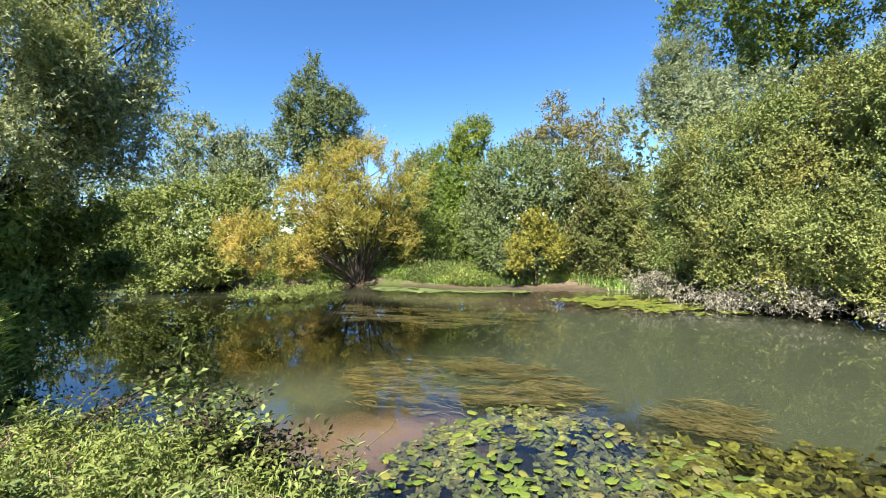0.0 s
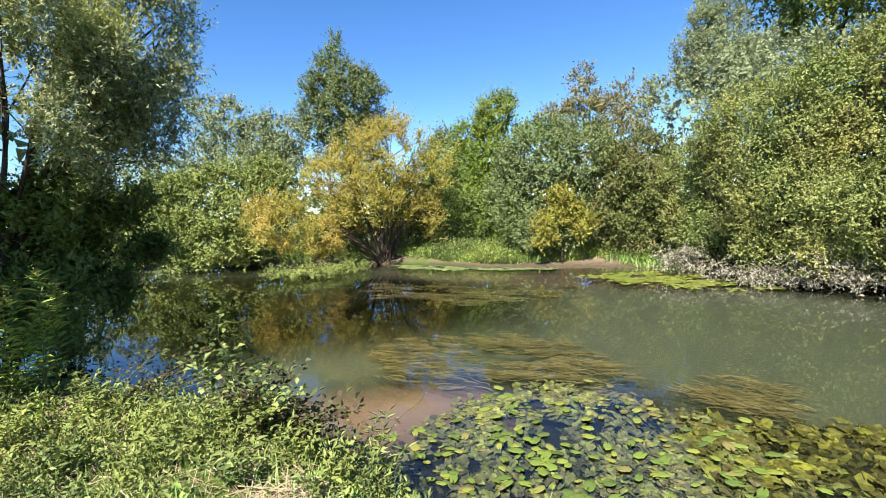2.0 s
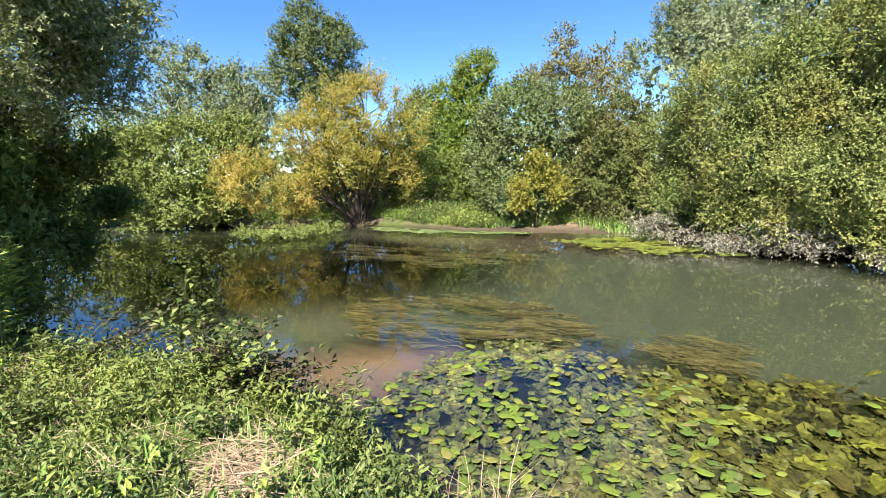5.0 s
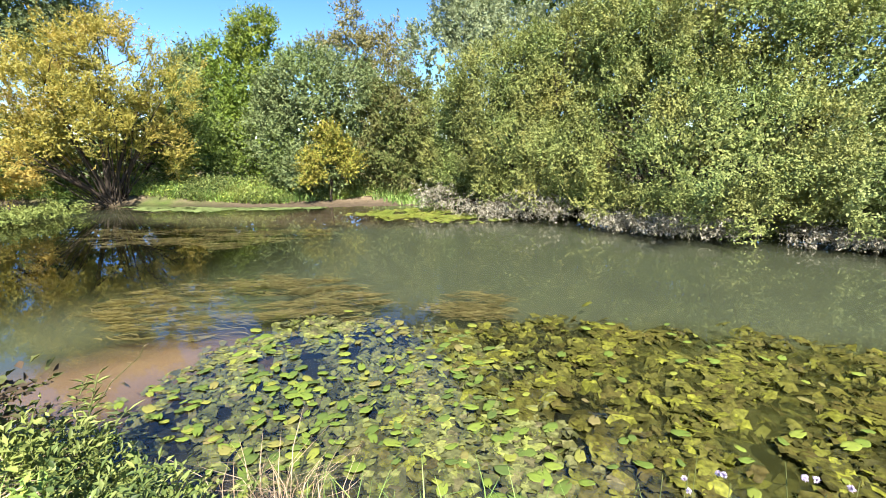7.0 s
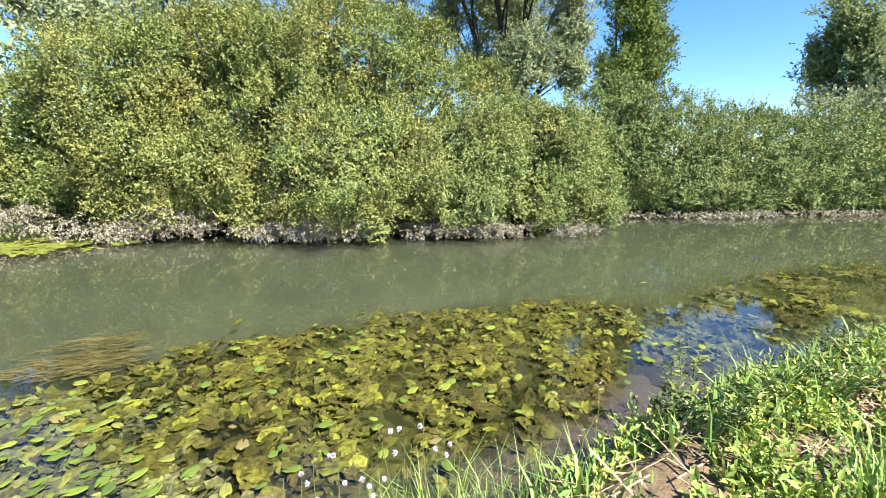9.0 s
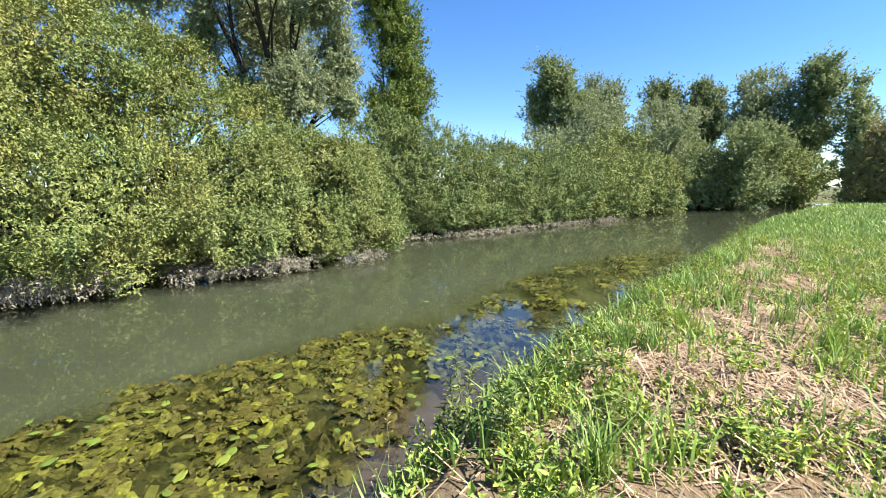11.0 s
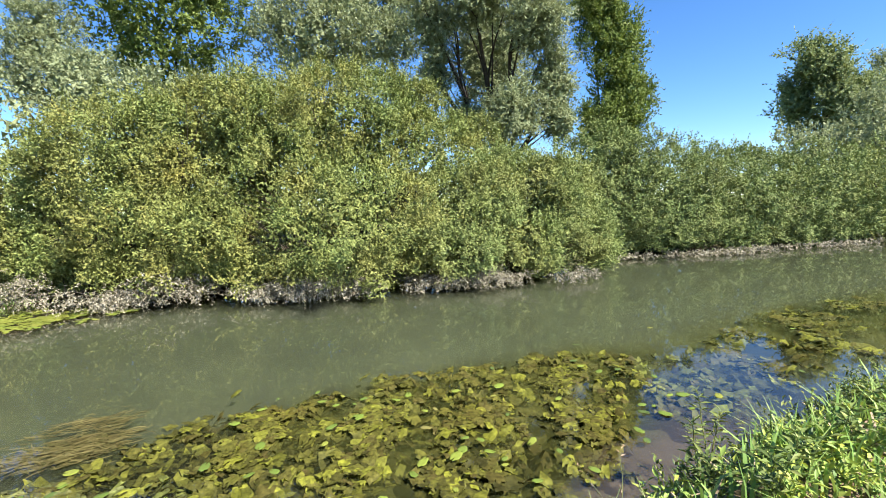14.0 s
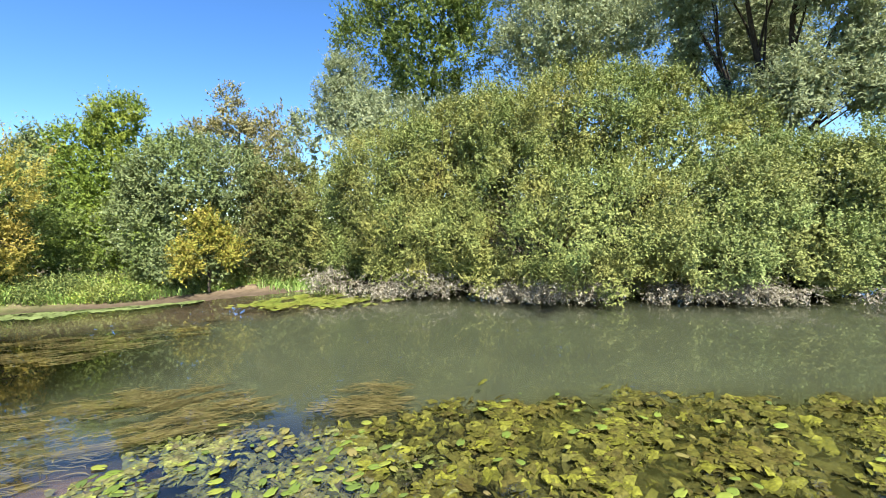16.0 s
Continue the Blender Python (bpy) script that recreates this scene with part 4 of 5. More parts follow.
# ---- near bank growth ----
def blades(p, height, lean, width, rng):
    """Grass blades of three triangles at the points p."""
    n = len(p)
    ang = rng.uniform(0, 6.28, n)
    d = np.stack([np.cos(ang), np.sin(ang), 0 * ang], -1)
    side = np.stack([-np.sin(ang), np.cos(ang), 0 * ang], -1) * width * rng.uniform(0.6, 1.3, (n, 1))
    h = np.broadcast_to(height, n)[:, None] * rng.uniform(0.5, 1.4, (n, 1))
    bend = lean * rng.uniform(0.2, 1.6, (n, 1)) * h
    up = np.array([0, 0, 1.0])
    mid = p + up * h * 0.55 + d * bend * 0.3
    tip = p + up * h * (1 - 0.25 * np.minimum(bend / h, 1.5)) + d * bend
    verts = np.stack([p - side, p + side, mid + side * 0.8, mid - side * 0.8, tip], 1).reshape(-1, 3)
    k = np.arange(n)[:, None] * 5
    return verts, np.concatenate([k + [0, 1, 2], k + [0, 2, 3], k + [3, 2, 4]], 1).reshape(-1, 3)


def bank_points(n, x0, x1, y0, rng, back=0.02):
    """Points on the near bank between x0 and x1, from y0 to the water's edge."""
    stray = np.random.default_rng(n)
    x = rng.uniform(x0, x1, n) + stray.normal(size=n) * 0.3
    e = np.interp(x, *NEAR.T) - back
    y0 = y0 - np.abs(stray.normal(size=n)) * 0.5
    y = y0 + (e - y0) * rng.random(n)
    return np.c_[x, y, ground_height(x, y)]


STRAW = [(-2.62, 0.76, 0.27, 0.22), (4.85, 0.35, 1.35, 0.75), (7.2, 0.3, 1.2, 0.4), (10.8, 0.7, 1.2, 0.35), (9.6, 0.0, 1.6, 0.35), (14.5, 0.4, 1.8, 0.4), (4.4, 1.2, 0.4, 0.2)]


def straw_share(p):
    """1 where the dry patches lie."""
    out = np.zeros(len(p))
    for x, y, rx, ry in STRAW:
        out = np.maximum(out, np.clip(1.5 - np.hypot((p[:, 0] - x) / rx, (p[:, 1] - y) / ry), 0, 1))
    return out * np.clip(0.95 + 0.6 * lump(np.c_[p[:, :2], 0 * p[:, 0]], np.random.default_rng(77), 0.22), 0, 1)


def clumped(p, rng, scale, low):
    """Keeps the points where a random field is high."""
    return p[(lump(np.c_[p[:, :2], 0 * p[:, 0]], rng, scale) > low + rng.normal(size=len(p)) * 0.15)]


grass = thing("meadow_grass", (6, 0.5, 0.4), "fresh green grass blades on the near bank", "grass", kind="stuff")
p = np.concatenate([clumped(bank_points(15000, 1.2, 9, -1.6, rng), rng, 0.2, 0.2), bank_points(5000, -2.4, 1.6, -1.8, rng), bank_points(9000, -11, 22, -7, rng), bank_points(14000, 9, 30, -4, rng), bank_points(7000, 30, 62, -8, rng)])
p = p[rng.random(len(p)) > straw_share(p) * 0.93]
far = np.clip(np.hypot(p[:, 0], p[:, 1]) / 8, 1, 5)
part("blade", blades(p, 0.12 * np.sqrt(far), 0.6, (0.006 * far)[:, None], rng), M_GRASS, grass)
p = clumped(bank_points(15000, 1.5, 16, -1.2, rng), rng, 0.22, 0.35)
p = p[rng.random(len(p)) > straw_share(p) * 0.8]
part("tall_blade", blades(p, 0.27, 0.6, 0.0095, rng), M_GRASS, grass, "taller grass in tufts")
p = clumped(bank_points(13000, -9.5, 1.2, -1.8, rng), rng, 0.3, 0.0)
p = p[rng.random(len(p)) > straw_share(p) * 0.9]
part("blade", blades(p, 0.15, 0.6, 0.004, rng), M_GRASS, grass)

x = rng.uniform(2.2, 14, 2400)
y = np.interp(x, *NEAR.T) - 0.12 - np.abs(rng.normal(size=len(x))) * 0.5
p = clumped(np.c_[x, y, ground_height(x, y)], rng, 0.2, 0.1)
part("reed_blade", blades(p, 0.3, 0.55, 0.011, rng), M_GRASS, grass, "broad tall blades near the water")

herbs = thing("low_weeds", (-4, 0.5, 0.4), "low leafy green weeds covering the bank", "weeds", kind="stuff")
p = clumped(bank_points(9500, -8.5, -1.4, -2.3, rng), rng, 0.18, -0.15)
p = p[rng.random(len(p)) > straw_share(p) * 0.9]
way = unit(np.c_[rng.normal(size=(len(p), 2)) * 0.5, np.ones(len(p))])
tall = 0.16 + 0.1 * lump(np.c_[p[:, :2], 0 * p[:, 0]], rng, 0.3)
part("sprig", sprigs(p, way, 12, tall, 0.043, 0.02, rng, 1.0), M_WEED, herbs)
p = clumped(bank_points(5200, 1.4, 18, -1.5, rng), rng, 0.25, 0.05)
p = p[rng.random(len(p)) > straw_share(p) * 0.9]
way = unit(np.c_[rng.normal(size=(len(p), 2)) * 0.5, np.ones(len(p))])
part("sprig", sprigs(p, way, 9, 0.18, 0.06, 0.027, rng, 1.0), M_BRIGHTWEED, herbs)
# a denser fringe along the water's edge
x = np.concatenate([rng.uniform(-9, -1.6, 1500), rng.uniform(2.6, 22, 1300)])
y = np.interp(x, *NEAR.T) - np.abs(rng.normal(size=len(x))) * 0.28
p = np.c_[x, y, ground_height(x, y)]
way = unit(np.c_[rng.normal(size=(len(p), 2)) * 0.45 + [0, 0.25], np.ones(len(p))])
part("edge_sprig", sprigs(p, way, 11, 0.3, 0.055, 0.02, rng, 0.9), M_WEED, herbs)

straw = thing("dry_straw", (5, 0.5, 0.45), "flattened dry straw lying on the bank", "straw", kind="stuff")
p = np.concatenate([bank_points(80000, -9.5, 0, -2, rng), bank_points(100000, 1.5, 18, -2, rng)])
p = p[rng.random(len(p)) < straw_share(p) ** 1.5 * 0.95 + np.where(p[:, 0] < 0, 0.08, 0.06)]
n = len(p)
ang = rng.normal(size=n) * 0.7 + 0.5
d = np.stack([np.cos(ang), np.sin(ang), rng.normal(size=n) * 0.18], -1) * rng.uniform(0.05, 0.25, (n, 1))
side = np.stack([-np.sin(ang), np.cos(ang), rng.normal(size=n) * 0.3], -1) * rng.uniform(0.0015, 0.007, (n, 1)) * np.where(p[:, :1] < 0, 0.45, 1.0)
p = p + np.c_[np.zeros((n, 2)), rng.uniform(0.01, 0.07, n)]
verts = np.stack([p - d - side, p - d + side, p + d + side, p + d - side], 1).reshape(-1, 3)
k = np.arange(n)[:, None] * 4
part("stalk", (verts, np.concatenate([k + [0, 1, 2], k + [0, 2, 3]], 1).reshape(-1, 3)), M_STRAW, straw)

# leafy clumps between the dry patches
p = np.concatenate([clumped(bank_points(500, -1.8, 1.6, -1.2, rng), rng, 0.3, 0.1), clumped(bank_points(1300, 1.6, 4.6, -0.2, rng), rng, 0.2, 0.25), clumped(bank_points(3000, 2.0, 12, -1.2, rng), rng, 0.35, 0.35), clumped(bank_points(600, -8, -2, -1, rng), rng, 0.3, 0.3)])
p = p[rng.random(len(p)) > straw_share(p) * 0.9]
way = unit(np.c_[rng.normal(size=(len(p), 2)) * 0.45, np.ones(len(p))])
part("leafy_sprig", sprigs(p, way, 11, 0.22, 0.06, 0.025, rng, 0.9), M_BRIGHTWEED, herbs, "bright yellow-green leafy sprigs")

# far bank herbs
bank = thing("bank_herbs", (-9, 14, 0.3), "lush green herbs and grass on the far bank", "weeds", kind="stuff")
x = rng.uniform(-20, -3.5, 9500)
y = np.interp(x, *FAR.T) + 0.75 + 1.1 * np.clip(1 - np.abs(x + 7.6) / 2.2, 0, 1) + np.abs(rng.normal(size=len(x))) * 1.1
near_tuft = rng.random(len(x)) < 0.2
x = np.where(near_tuft, rng.normal(size=len(x)) * 0.7 - 5.6, x)
y = np.where(near_tuft, rng.normal(size=len(x)) * 0.35 + 14.9, y)
p = np.c_[x, y, ground_height(x, y)]
p = p[near_tuft | (lump(np.c_[x, y, 0 * x], rng, 0.5) > -0.4)]
part("blade", blades(p, 0.26, 0.8, 0.014, rng), M_GRASS, bank)
for n, leaf, tall in ((5200, M_WEED, 0.42), (2600, M_BRIGHTWEED, 0.3)):
    x = rng.uniform(-20, -3.8, int(n * 1.3))
    y = np.interp(x, *FAR.T) + 0.65 + 1.1 * np.clip(1 - np.abs(x + 7.6) / 2.2, 0, 1) + np.abs(rng.normal(size=len(x))) * 1.4
    p = clumped(np.c_[x, y, ground_height(x, y)], rng, 0.45, -0.3)
    way = unit(np.c_[rng.normal(size=(len(p), 2)) * 0.5, np.ones(len(p))])
    part("sprig", sprigs(p, way, 9, tall, 0.085, 0.038, rng, 0.9), leaf, bank)


# ---- water plants ----
def within(poly, n, rng):
    """Random points in a polygon on the plan."""
    poly = np.array(poly, float)
    lo, hi = poly.min(0), poly.max(0)
    out = np.zeros((0, 2))
    while len(out) < n:
        q = rng.uniform(lo, hi, (n * 2, 2))
        ok = np.zeros(len(q), bool)
        for (x0, y0), (x1, y1) in zip(poly, np.roll(poly, -1, 0)):
            cross = (y0 > q[:, 1]) != (y1 > q[:, 1])
            ok ^= cross & (q[:, 0] < (x1 - x0) * (q[:, 1] - y0) / (y1 - y0 + 1e-12) + x0)
        out = np.concatenate([out, q[ok]])
    out = out[:n]
    sway = np.random.default_rng(int(n))
    flat = np.c_[out, 0 * out[:, 0]]
    drift = np.c_[lump(flat, sway, 0.28), lump(flat, sway, 0.28)] * 0.22 + np.c_[lump(flat, sway, 0.09), lump(flat, sway, 0.09)] * 0.1
    return out + drift + sway.normal(size=out.shape) * 0.1


def ruffled(at, size, z0, z1, rng, wave=0.018, jag=0.12, flow=None, k=11):
    """Limp crinkled leaves with a notched base and a lobed, wavy rim, at the points at."""
    n = len(at)
    ang = rng.uniform(0, 6.28, n) if flow is None else rng.normal(size=n) * 0.85 + flow
    s = (size * rng.uniform(0.55, 1.4, n))[:, None]
    th = np.linspace(0.2, 2 * np.pi - 0.2, k)
    lobed = rng.uniform(0.05, 0.22, (n, 1)) * np.cos(th * rng.integers(4, 7, (n, 1)) + rng.uniform(0, 6.28, (n, 1)))
    rad = 1 + lobed + rng.normal(size=(n, k)) * jag
    slim = rng.uniform(0.34, 0.58, (n, 1))
    tip = 1 - 0.25 * np.cos(th)
    u, w = np.cos(th) * rad * 0.6 * tip, np.sin(th) * rad * slim
    curl = rng.normal(size=(n, 1)) * 0.35
    w = w + curl * u * u
    c, si = np.cos(ang)[:, None], np.sin(ang)[:, None]
    lean = (u * rng.normal(size=(n, 1)) + w * rng.normal(size=(n, 1))) * 0.06
    sunk = np.clip(0.45 + 0.5 * lump(np.c_[at, 0 * at[:, 0]], rng, 0.22) + rng.normal(size=n) * 0.22, 0, 1)[:, None]
    level = z1 + (z0 - z1) * sunk
    fold = np.cos(th * 5 + rng.uniform(0, 6.28, (n, 1))) * wave
    z = level + (rng.normal(size=(n, k)) * wave * 0.5 + fold + lean) * s / 0.16
    rim = np.stack([at[:, :1] + (u * c - w * si) * s, at[:, 1:] + (u * si + w * c) * s, z], -1)
    arch = rng.uniform(-0.4, 1.0, (n, 1)) * wave
    inner = np.stack([at[:, :1] + (u * c - w * si) * s * 0.5, at[:, 1:] + (u * si + w * c) * s * 0.5, level + arch + lean * 0.5 * s / 0.16], -1)
    mid = np.stack([at[:, :1] + 0 * level, at[:, 1:] + 0 * level, level], -1)
    verts = np.concatenate([mid, inner, rim], 1)
    verts[..., 2] = np.clip(verts[..., 2], -0.19, max(z1, -0.003) + rng.uniform(0, 0.006 if z1 > 0 else 0.002, (n, 1)))
    b = np.arange(n)[:, None] * (2 * k + 1)
    tris = [b + [0, i + 1, i + 2] for i in range(k - 1)] + [b + [i + 1, k + i + 1, k + i + 2] for i in range(k - 1)] + [b + [i + 1, k + i + 2, i + 2] for i in range(k - 1)]
    return verts.reshape(-1, 3), np.concatenate(tris, 1).reshape(-1, 3)


def gappy(q, rng, scale, low):
    """Leaves gaps in a spread of points on the plan."""
    return clumped(np.c_[q, 0 * q[:, 0]], rng, scale, low)[:, :2]


MAT = [(-1.6, 2.3), (-1.7, 3.4), (-1.75, 4.5), (-0.9, 5.1), (0.4, 5.35), (2.1, 5.35), (3.6, 5.2), (4.7, 5.1), (5.1, 4.7), (4.6, 3.8), (3.7, 3.1), (2.6, 2.75), (0.8, 2.2)]
PADS = [(-3.7, 2.2), (-3.5, 3.0), (-3.3, 4.0), (-2.6, 4.6), (-1.2, 4.6), (-0.6, 4.0), (-0.2, 2.9), (0.3, 2.2), (-1.4, 1.9), (-2.8, 1.85)]
RIGHT = [(5.8, 2.95), (6.4, 4.3), (8.4, 4.9), (10.8, 4.9), (14, 4.5), (17, 3.2), (12.3, 2.7), (9.5, 2.7)]
BLUE = [(3.9, 3.0), (4.6, 3.9), (5.2, 4.6), (6.5, 4.2), (6.3, 3.2), (5.0, 2.8)]
lilies = thing("submerged_lily_leaves", (1, 4, -0.05), "limp yellow-olive lily leaves just under the water surface", "water plants", kind="stuff")
STREAM = math.pi + 0.2
q = gappy(within(MAT, 6600, rng), rng, 0.16, -0.1)
part("leaf", ruffled(q, 0.105, -0.12, -0.002, rng, 0.02, 0.13, STREAM), M_MAT, lilies, smooth=True)
q = gappy(within(PADS, 5200, rng), rng, 0.11, -0.35)
part("leaf", ruffled(q, 0.08, -0.085, 0.002, rng, 0.014, 0.12, STREAM), M_MATGREEN, lilies, smooth=True)
q = within(MAT, 1100, rng)
part("deep_leaf", ruffled(q, 0.16, -0.17, -0.075, rng, flow=STREAM), M_MAT, lilies, smooth=True)
q = gappy(within(RIGHT, 2600, rng), rng, 0.3, 0.1)
part("leaf", ruffled(q, 0.17, -0.12, -0.02, rng, flow=STREAM), M_MAT, lilies, smooth=True)
q = within(BLUE, 420, rng)
part("leaf", ruffled(q, 0.14, -0.13, -0.066, rng, flow=STREAM), M_MATGREEN, lilies, smooth=True)

ribbons = thing("ribbon_weed", (-5, 4, -0.02), "brown ribbon weed trailing at the water surface", "water plants", kind="stuff")


def ribbon(poly, n, length, width, flow, rng):
    q = within(poly, int(n * 2.2), rng)
    along_flow = np.c_[(q[:, 0] * math.cos(flow) + q[:, 1] * math.sin(flow)) * 0.3, q[:, 1] * math.cos(flow) - q[:, 0] * math.sin(flow), 0 * q[:, 0]]
    q = q[lump(along_flow, rng, 0.07) + 0.5 * lump(along_flow, rng, 0.2) > 0.3 + rng.normal(size=len(q)) * 0.3]
    n = len(q)
    ang = flow + rng.normal(size=n) * 0.2 + 0.3 * lump(np.c_[q, 0 * q[:, 0]], rng, 0.3)
    L = length * rng.uniform(0.4, 1.4, n)
    s = np.linspace(-0.5, 0.5, 5)
    curve = rng.normal(size=(n, 1)) * 0.3 * L[:, None]
    u, w = s * L[:, None], (s**2 - 0.1) * curve * 4
    c, si = np.cos(ang)[:, None], np.sin(ang)[:, None]
    x, y = q[:, :1] + u * c - w * si, q[:, 1:] + u * si + w * c
    z = rng.uniform(-0.06, -0.006, (n, 1)) + 0 * u
    half = width * np.array([0.3, 0.9, 1, 0.9, 0.1]) * rng.uniform(0.6, 1.4, (n, 1)) / 2
    a = np.stack([x - si * half, y + c * half, z], -1)
    b = np.stack([x + si * half, y - c * half, z], -1)
    verts = np.concatenate([a, b], 1).reshape(-1, 3)
    k = np.arange(n)[:, None] * 10
    return verts, np.concatenate([np.concatenate([k + [i, i + 1, i + 6], k + [i, i + 6, i + 5]], 1) for i in range(4)], 1).reshape(-1, 3)


WEED = [(-6.0, 3.9), (-5.8, 4.9), (-5.1, 5.7), (-3.9, 5.85), (-3.0, 5.8), (-2.6, 5.3), (-2.7, 4.6), (-3.5, 4.4), (-3.8, 3.9), (-4.2, 3.6), (-5.0, 3.4)]
FARWEED = [(-11.5, 7.9), (-8.9, 8.6), (-6.2, 10.9), (-5.7, 9.1), (-7.0, 7.4), (-9.3, 6.6)]
part("ribbon", ribbon(WEED, 4200, 0.24, 0.02, 0.42, rng), M_RIBBON, ribbons)
part("ribbon", ribbon(FARWEED, 2400, 0.42, 0.03, 0.4, rng), M_RIBBON, ribbons)
part("ribbon", ribbon([(-1.86, 4.88), (-1.82, 5.64), (-1.22, 5.9), (-1.02, 5.56), (-1.39, 4.99)], 600, 0.2, 0.018, 0.2, rng), M_RIBBON, ribbons)

algae = thing("algae_mat", (-10.5, 12.2, 0.01), "bright green algae floating along the beach", "algae", kind="stuff")
q = within([(-15.2, 11.3), (-13.3, 10.6), (-10.2, 11.6), (-8.3, 12.6), (-8.2, 13.2), (-11, 12.4)], 2000, rng)
v, t = ruffled(q, 0.2, 0.004, 0.01, rng, 0.002, k=7)
v[:, 2] = np.clip(v[:, 2], 0.003, 0.012)
part("patch", (v, t), M_ALGAE, algae)


def pad_mesh(name, seed):
    """A floating oval leaf with a notch, a slight rim and a thick edge."""
    r = np.random.default_rng(seed)
    th = np.linspace(0.22, 2 * np.pi - 0.22, 15)
    rad = 1 + r.normal(size=15) * 0.06
    ring = np.stack([np.cos(th) * 0.5 * rad, np.sin(th) * 0.29 * rad * (1 - 0.18 * np.cos(th)), 0.02 * r.normal(size=15) + 0.02], -1)
    mid = np.array([[0.08, 0, 0.012]])
    inner = ring * [0.55, 0.55, 0.3] + [0.03, 0, 0.004]
    verts = np.concatenate([mid, inner, ring, ring - [0, 0, 0.02]])
    tris = []
    for i in range(14):
        a, b = 1 + i, 16 + i
        tris += [(0, a, a + 1), (a, b, b + 1), (a, b + 1, a + 1), (b, b + 15, b + 16), (b, b + 16, b + 1)]
    ob = mesh_object(name, verts, tris, M_FLOAT, True)
    return ob


patch = thing("water_lily", (-1.5, 3, 0), "yellow water lily with bright green floating leaves", "water lily")
known = np.array([(3.86, 3.24), (3.42, 2.83), (2.19, 2.8), (4.06, 3.29), (4.57, 3.33), (4.43, 3.39), (4.88, 3.13), (4.01, 3.1), (4.35, 3.06), (3.5, 3.0), (6.47, 5.37), (6.42, 3.09), (0.5, 5.4), (1.05, 4.9), (0.0, 2.75), (0.2, 2.7), (-1.25, 2.5), (-1.6, 2.4), (3.5, 2.95), (3.95, 3.35), (8.4, 4.2), (2.5, 3.3), (2.6, 3.85), (1.25, 4.85), (-0.2, 3.0), (0.35, 3.05), (0.1, 3.2)])
more = within(PADS, 380, rng)
more = more[rng.random(len(more)) < np.clip(1.25 - (more[:, 1] - 2.0) / 2.2, 0.15, 1)]
spare = within(MAT, 70, rng)
first = [pad_mesh("lily_pad", 100 + i) for i in range(6)]
for i, (x, y) in enumerate(np.concatenate([known, more, spare])):
    ob = first[i] if i < 6 else new("lily_pad", first[i % 6].data)
    ob.parent = patch
    ob.matrix_parent_inverse = Matrix.Translation(patch.location).inverted()
    s = float(rng.uniform(0.065, 0.15))
    ob.matrix_basis = Matrix.LocRotScale((x, y, 0.003 + 0.0006 * (i % 20)), Euler((float(rng.normal()) * 0.07, float(rng.normal()) * 0.07, float(rng.normal()) * 1.0 + 0.4 + 3.14 * (i % 2))), (s, s * float(rng.uniform(0.85, 1.1)), s * 0.6))
far_lily = thing("water_lily_bed", (-4.5, 12, 0.01), "yellow-green lily leaves floating off the beach", "water lily", kind="stuff")
q = within([(-6.7, 12.0), (-5.0, 13.5), (-2.0, 12.5), (-2.6, 11.4), (-5.2, 11.1)], 1500, rng)
q = gappy(q, rng, 0.3, -0.25)
v, t = ruffled(q, 0.125, 0.004, 0.012, rng, 0.002, 0.08, k=8)
v[:, 2] = np.clip(v[:, 2], 0.003, 0.02)
part("leaf", (v, t), M_PAD, far_lily)


# ---- single plants on the near bank ----
def stem_plant(name, label, category, base, tips, leaf_len, leaf_w, leaf, seed, per=22, from_=0.15, stem_r=0.006, group="", flower=None, bushy=0.0):
    """Upright stems from one root, each with leaves along it."""
    r = np.random.default_rng(seed)
    ob = thing(name, base, label, category, group)
    sprays = []
    for tip in tips:
        path = bent(np.array(base) + [*r.normal(size=2) * 0.05, -0.05], tip, r, 0.03, 8)
        stem = part("stem", tube(path, np.linspace(stem_r, stem_r * 0.4, 8), 5), M_STEM, ob, smooth=True)
        s = np.sort(r.uniform(from_, 1.0, per))
        at = np.stack([np.interp(s, np.linspace(0, 1, 8), path[:, i]) for i in range(3)], -1)
        ang = np.arange(per) * 2.4 + r.uniform(0, 6)
        way = unit(np.stack([np.cos(ang), np.sin(ang), r.uniform(0.1, 0.7, per)], -1))
        at = at + way * r.uniform(0, 1, (per, 1)) * bushy
        sprays.append(leaves(at, way, leaf_len, leaf_w, r, face=np.tile([0, 0, 1.0], (per, 1))))
        if flower:
            q = path[-1] + r.normal(size=(60, 3)) * [0.025, 0.025, 0.05]
            part("flower_head", leaves(q, unit(r.normal(size=(60, 3))), 0.02, 0.012, r), flower, stem, "small yellowish flower head", kind="stuff")
    part("foliage", joined(sprays), leaf, ob, kind="stuff")
    return ob


for i, (x, y, z) in enumerate([(-6.2, 0.14, 1.70), (-6.2, -0.25, 1.75), (-6.3, -0.17, 1.48), (-6.15, -0.04, 1.49), (-6.2, 0.18, 1.42), (-6.4, -0.4, 1.6), (-6.0, -0.5, 1.5), (-6.5, 0.05, 1.3), (-6.0, 0.06, 1.72), (-5.9, -0.15, 1.55), (-6.05, -0.3, 1.68), (-5.85, -0.4, 1.45)]):
    stem_plant("goldenrod", "tall leafy goldenrod stem with a yellowish tip", "goldenrod", (x - 0.05, y - 0.08, 0.45), [(x, y, z)], 0.13, 0.026, M_BRIGHTWEED, 300 + i, 64, 0.2, 0.007, "goldenrod stems", M_YELLOWGREEN)
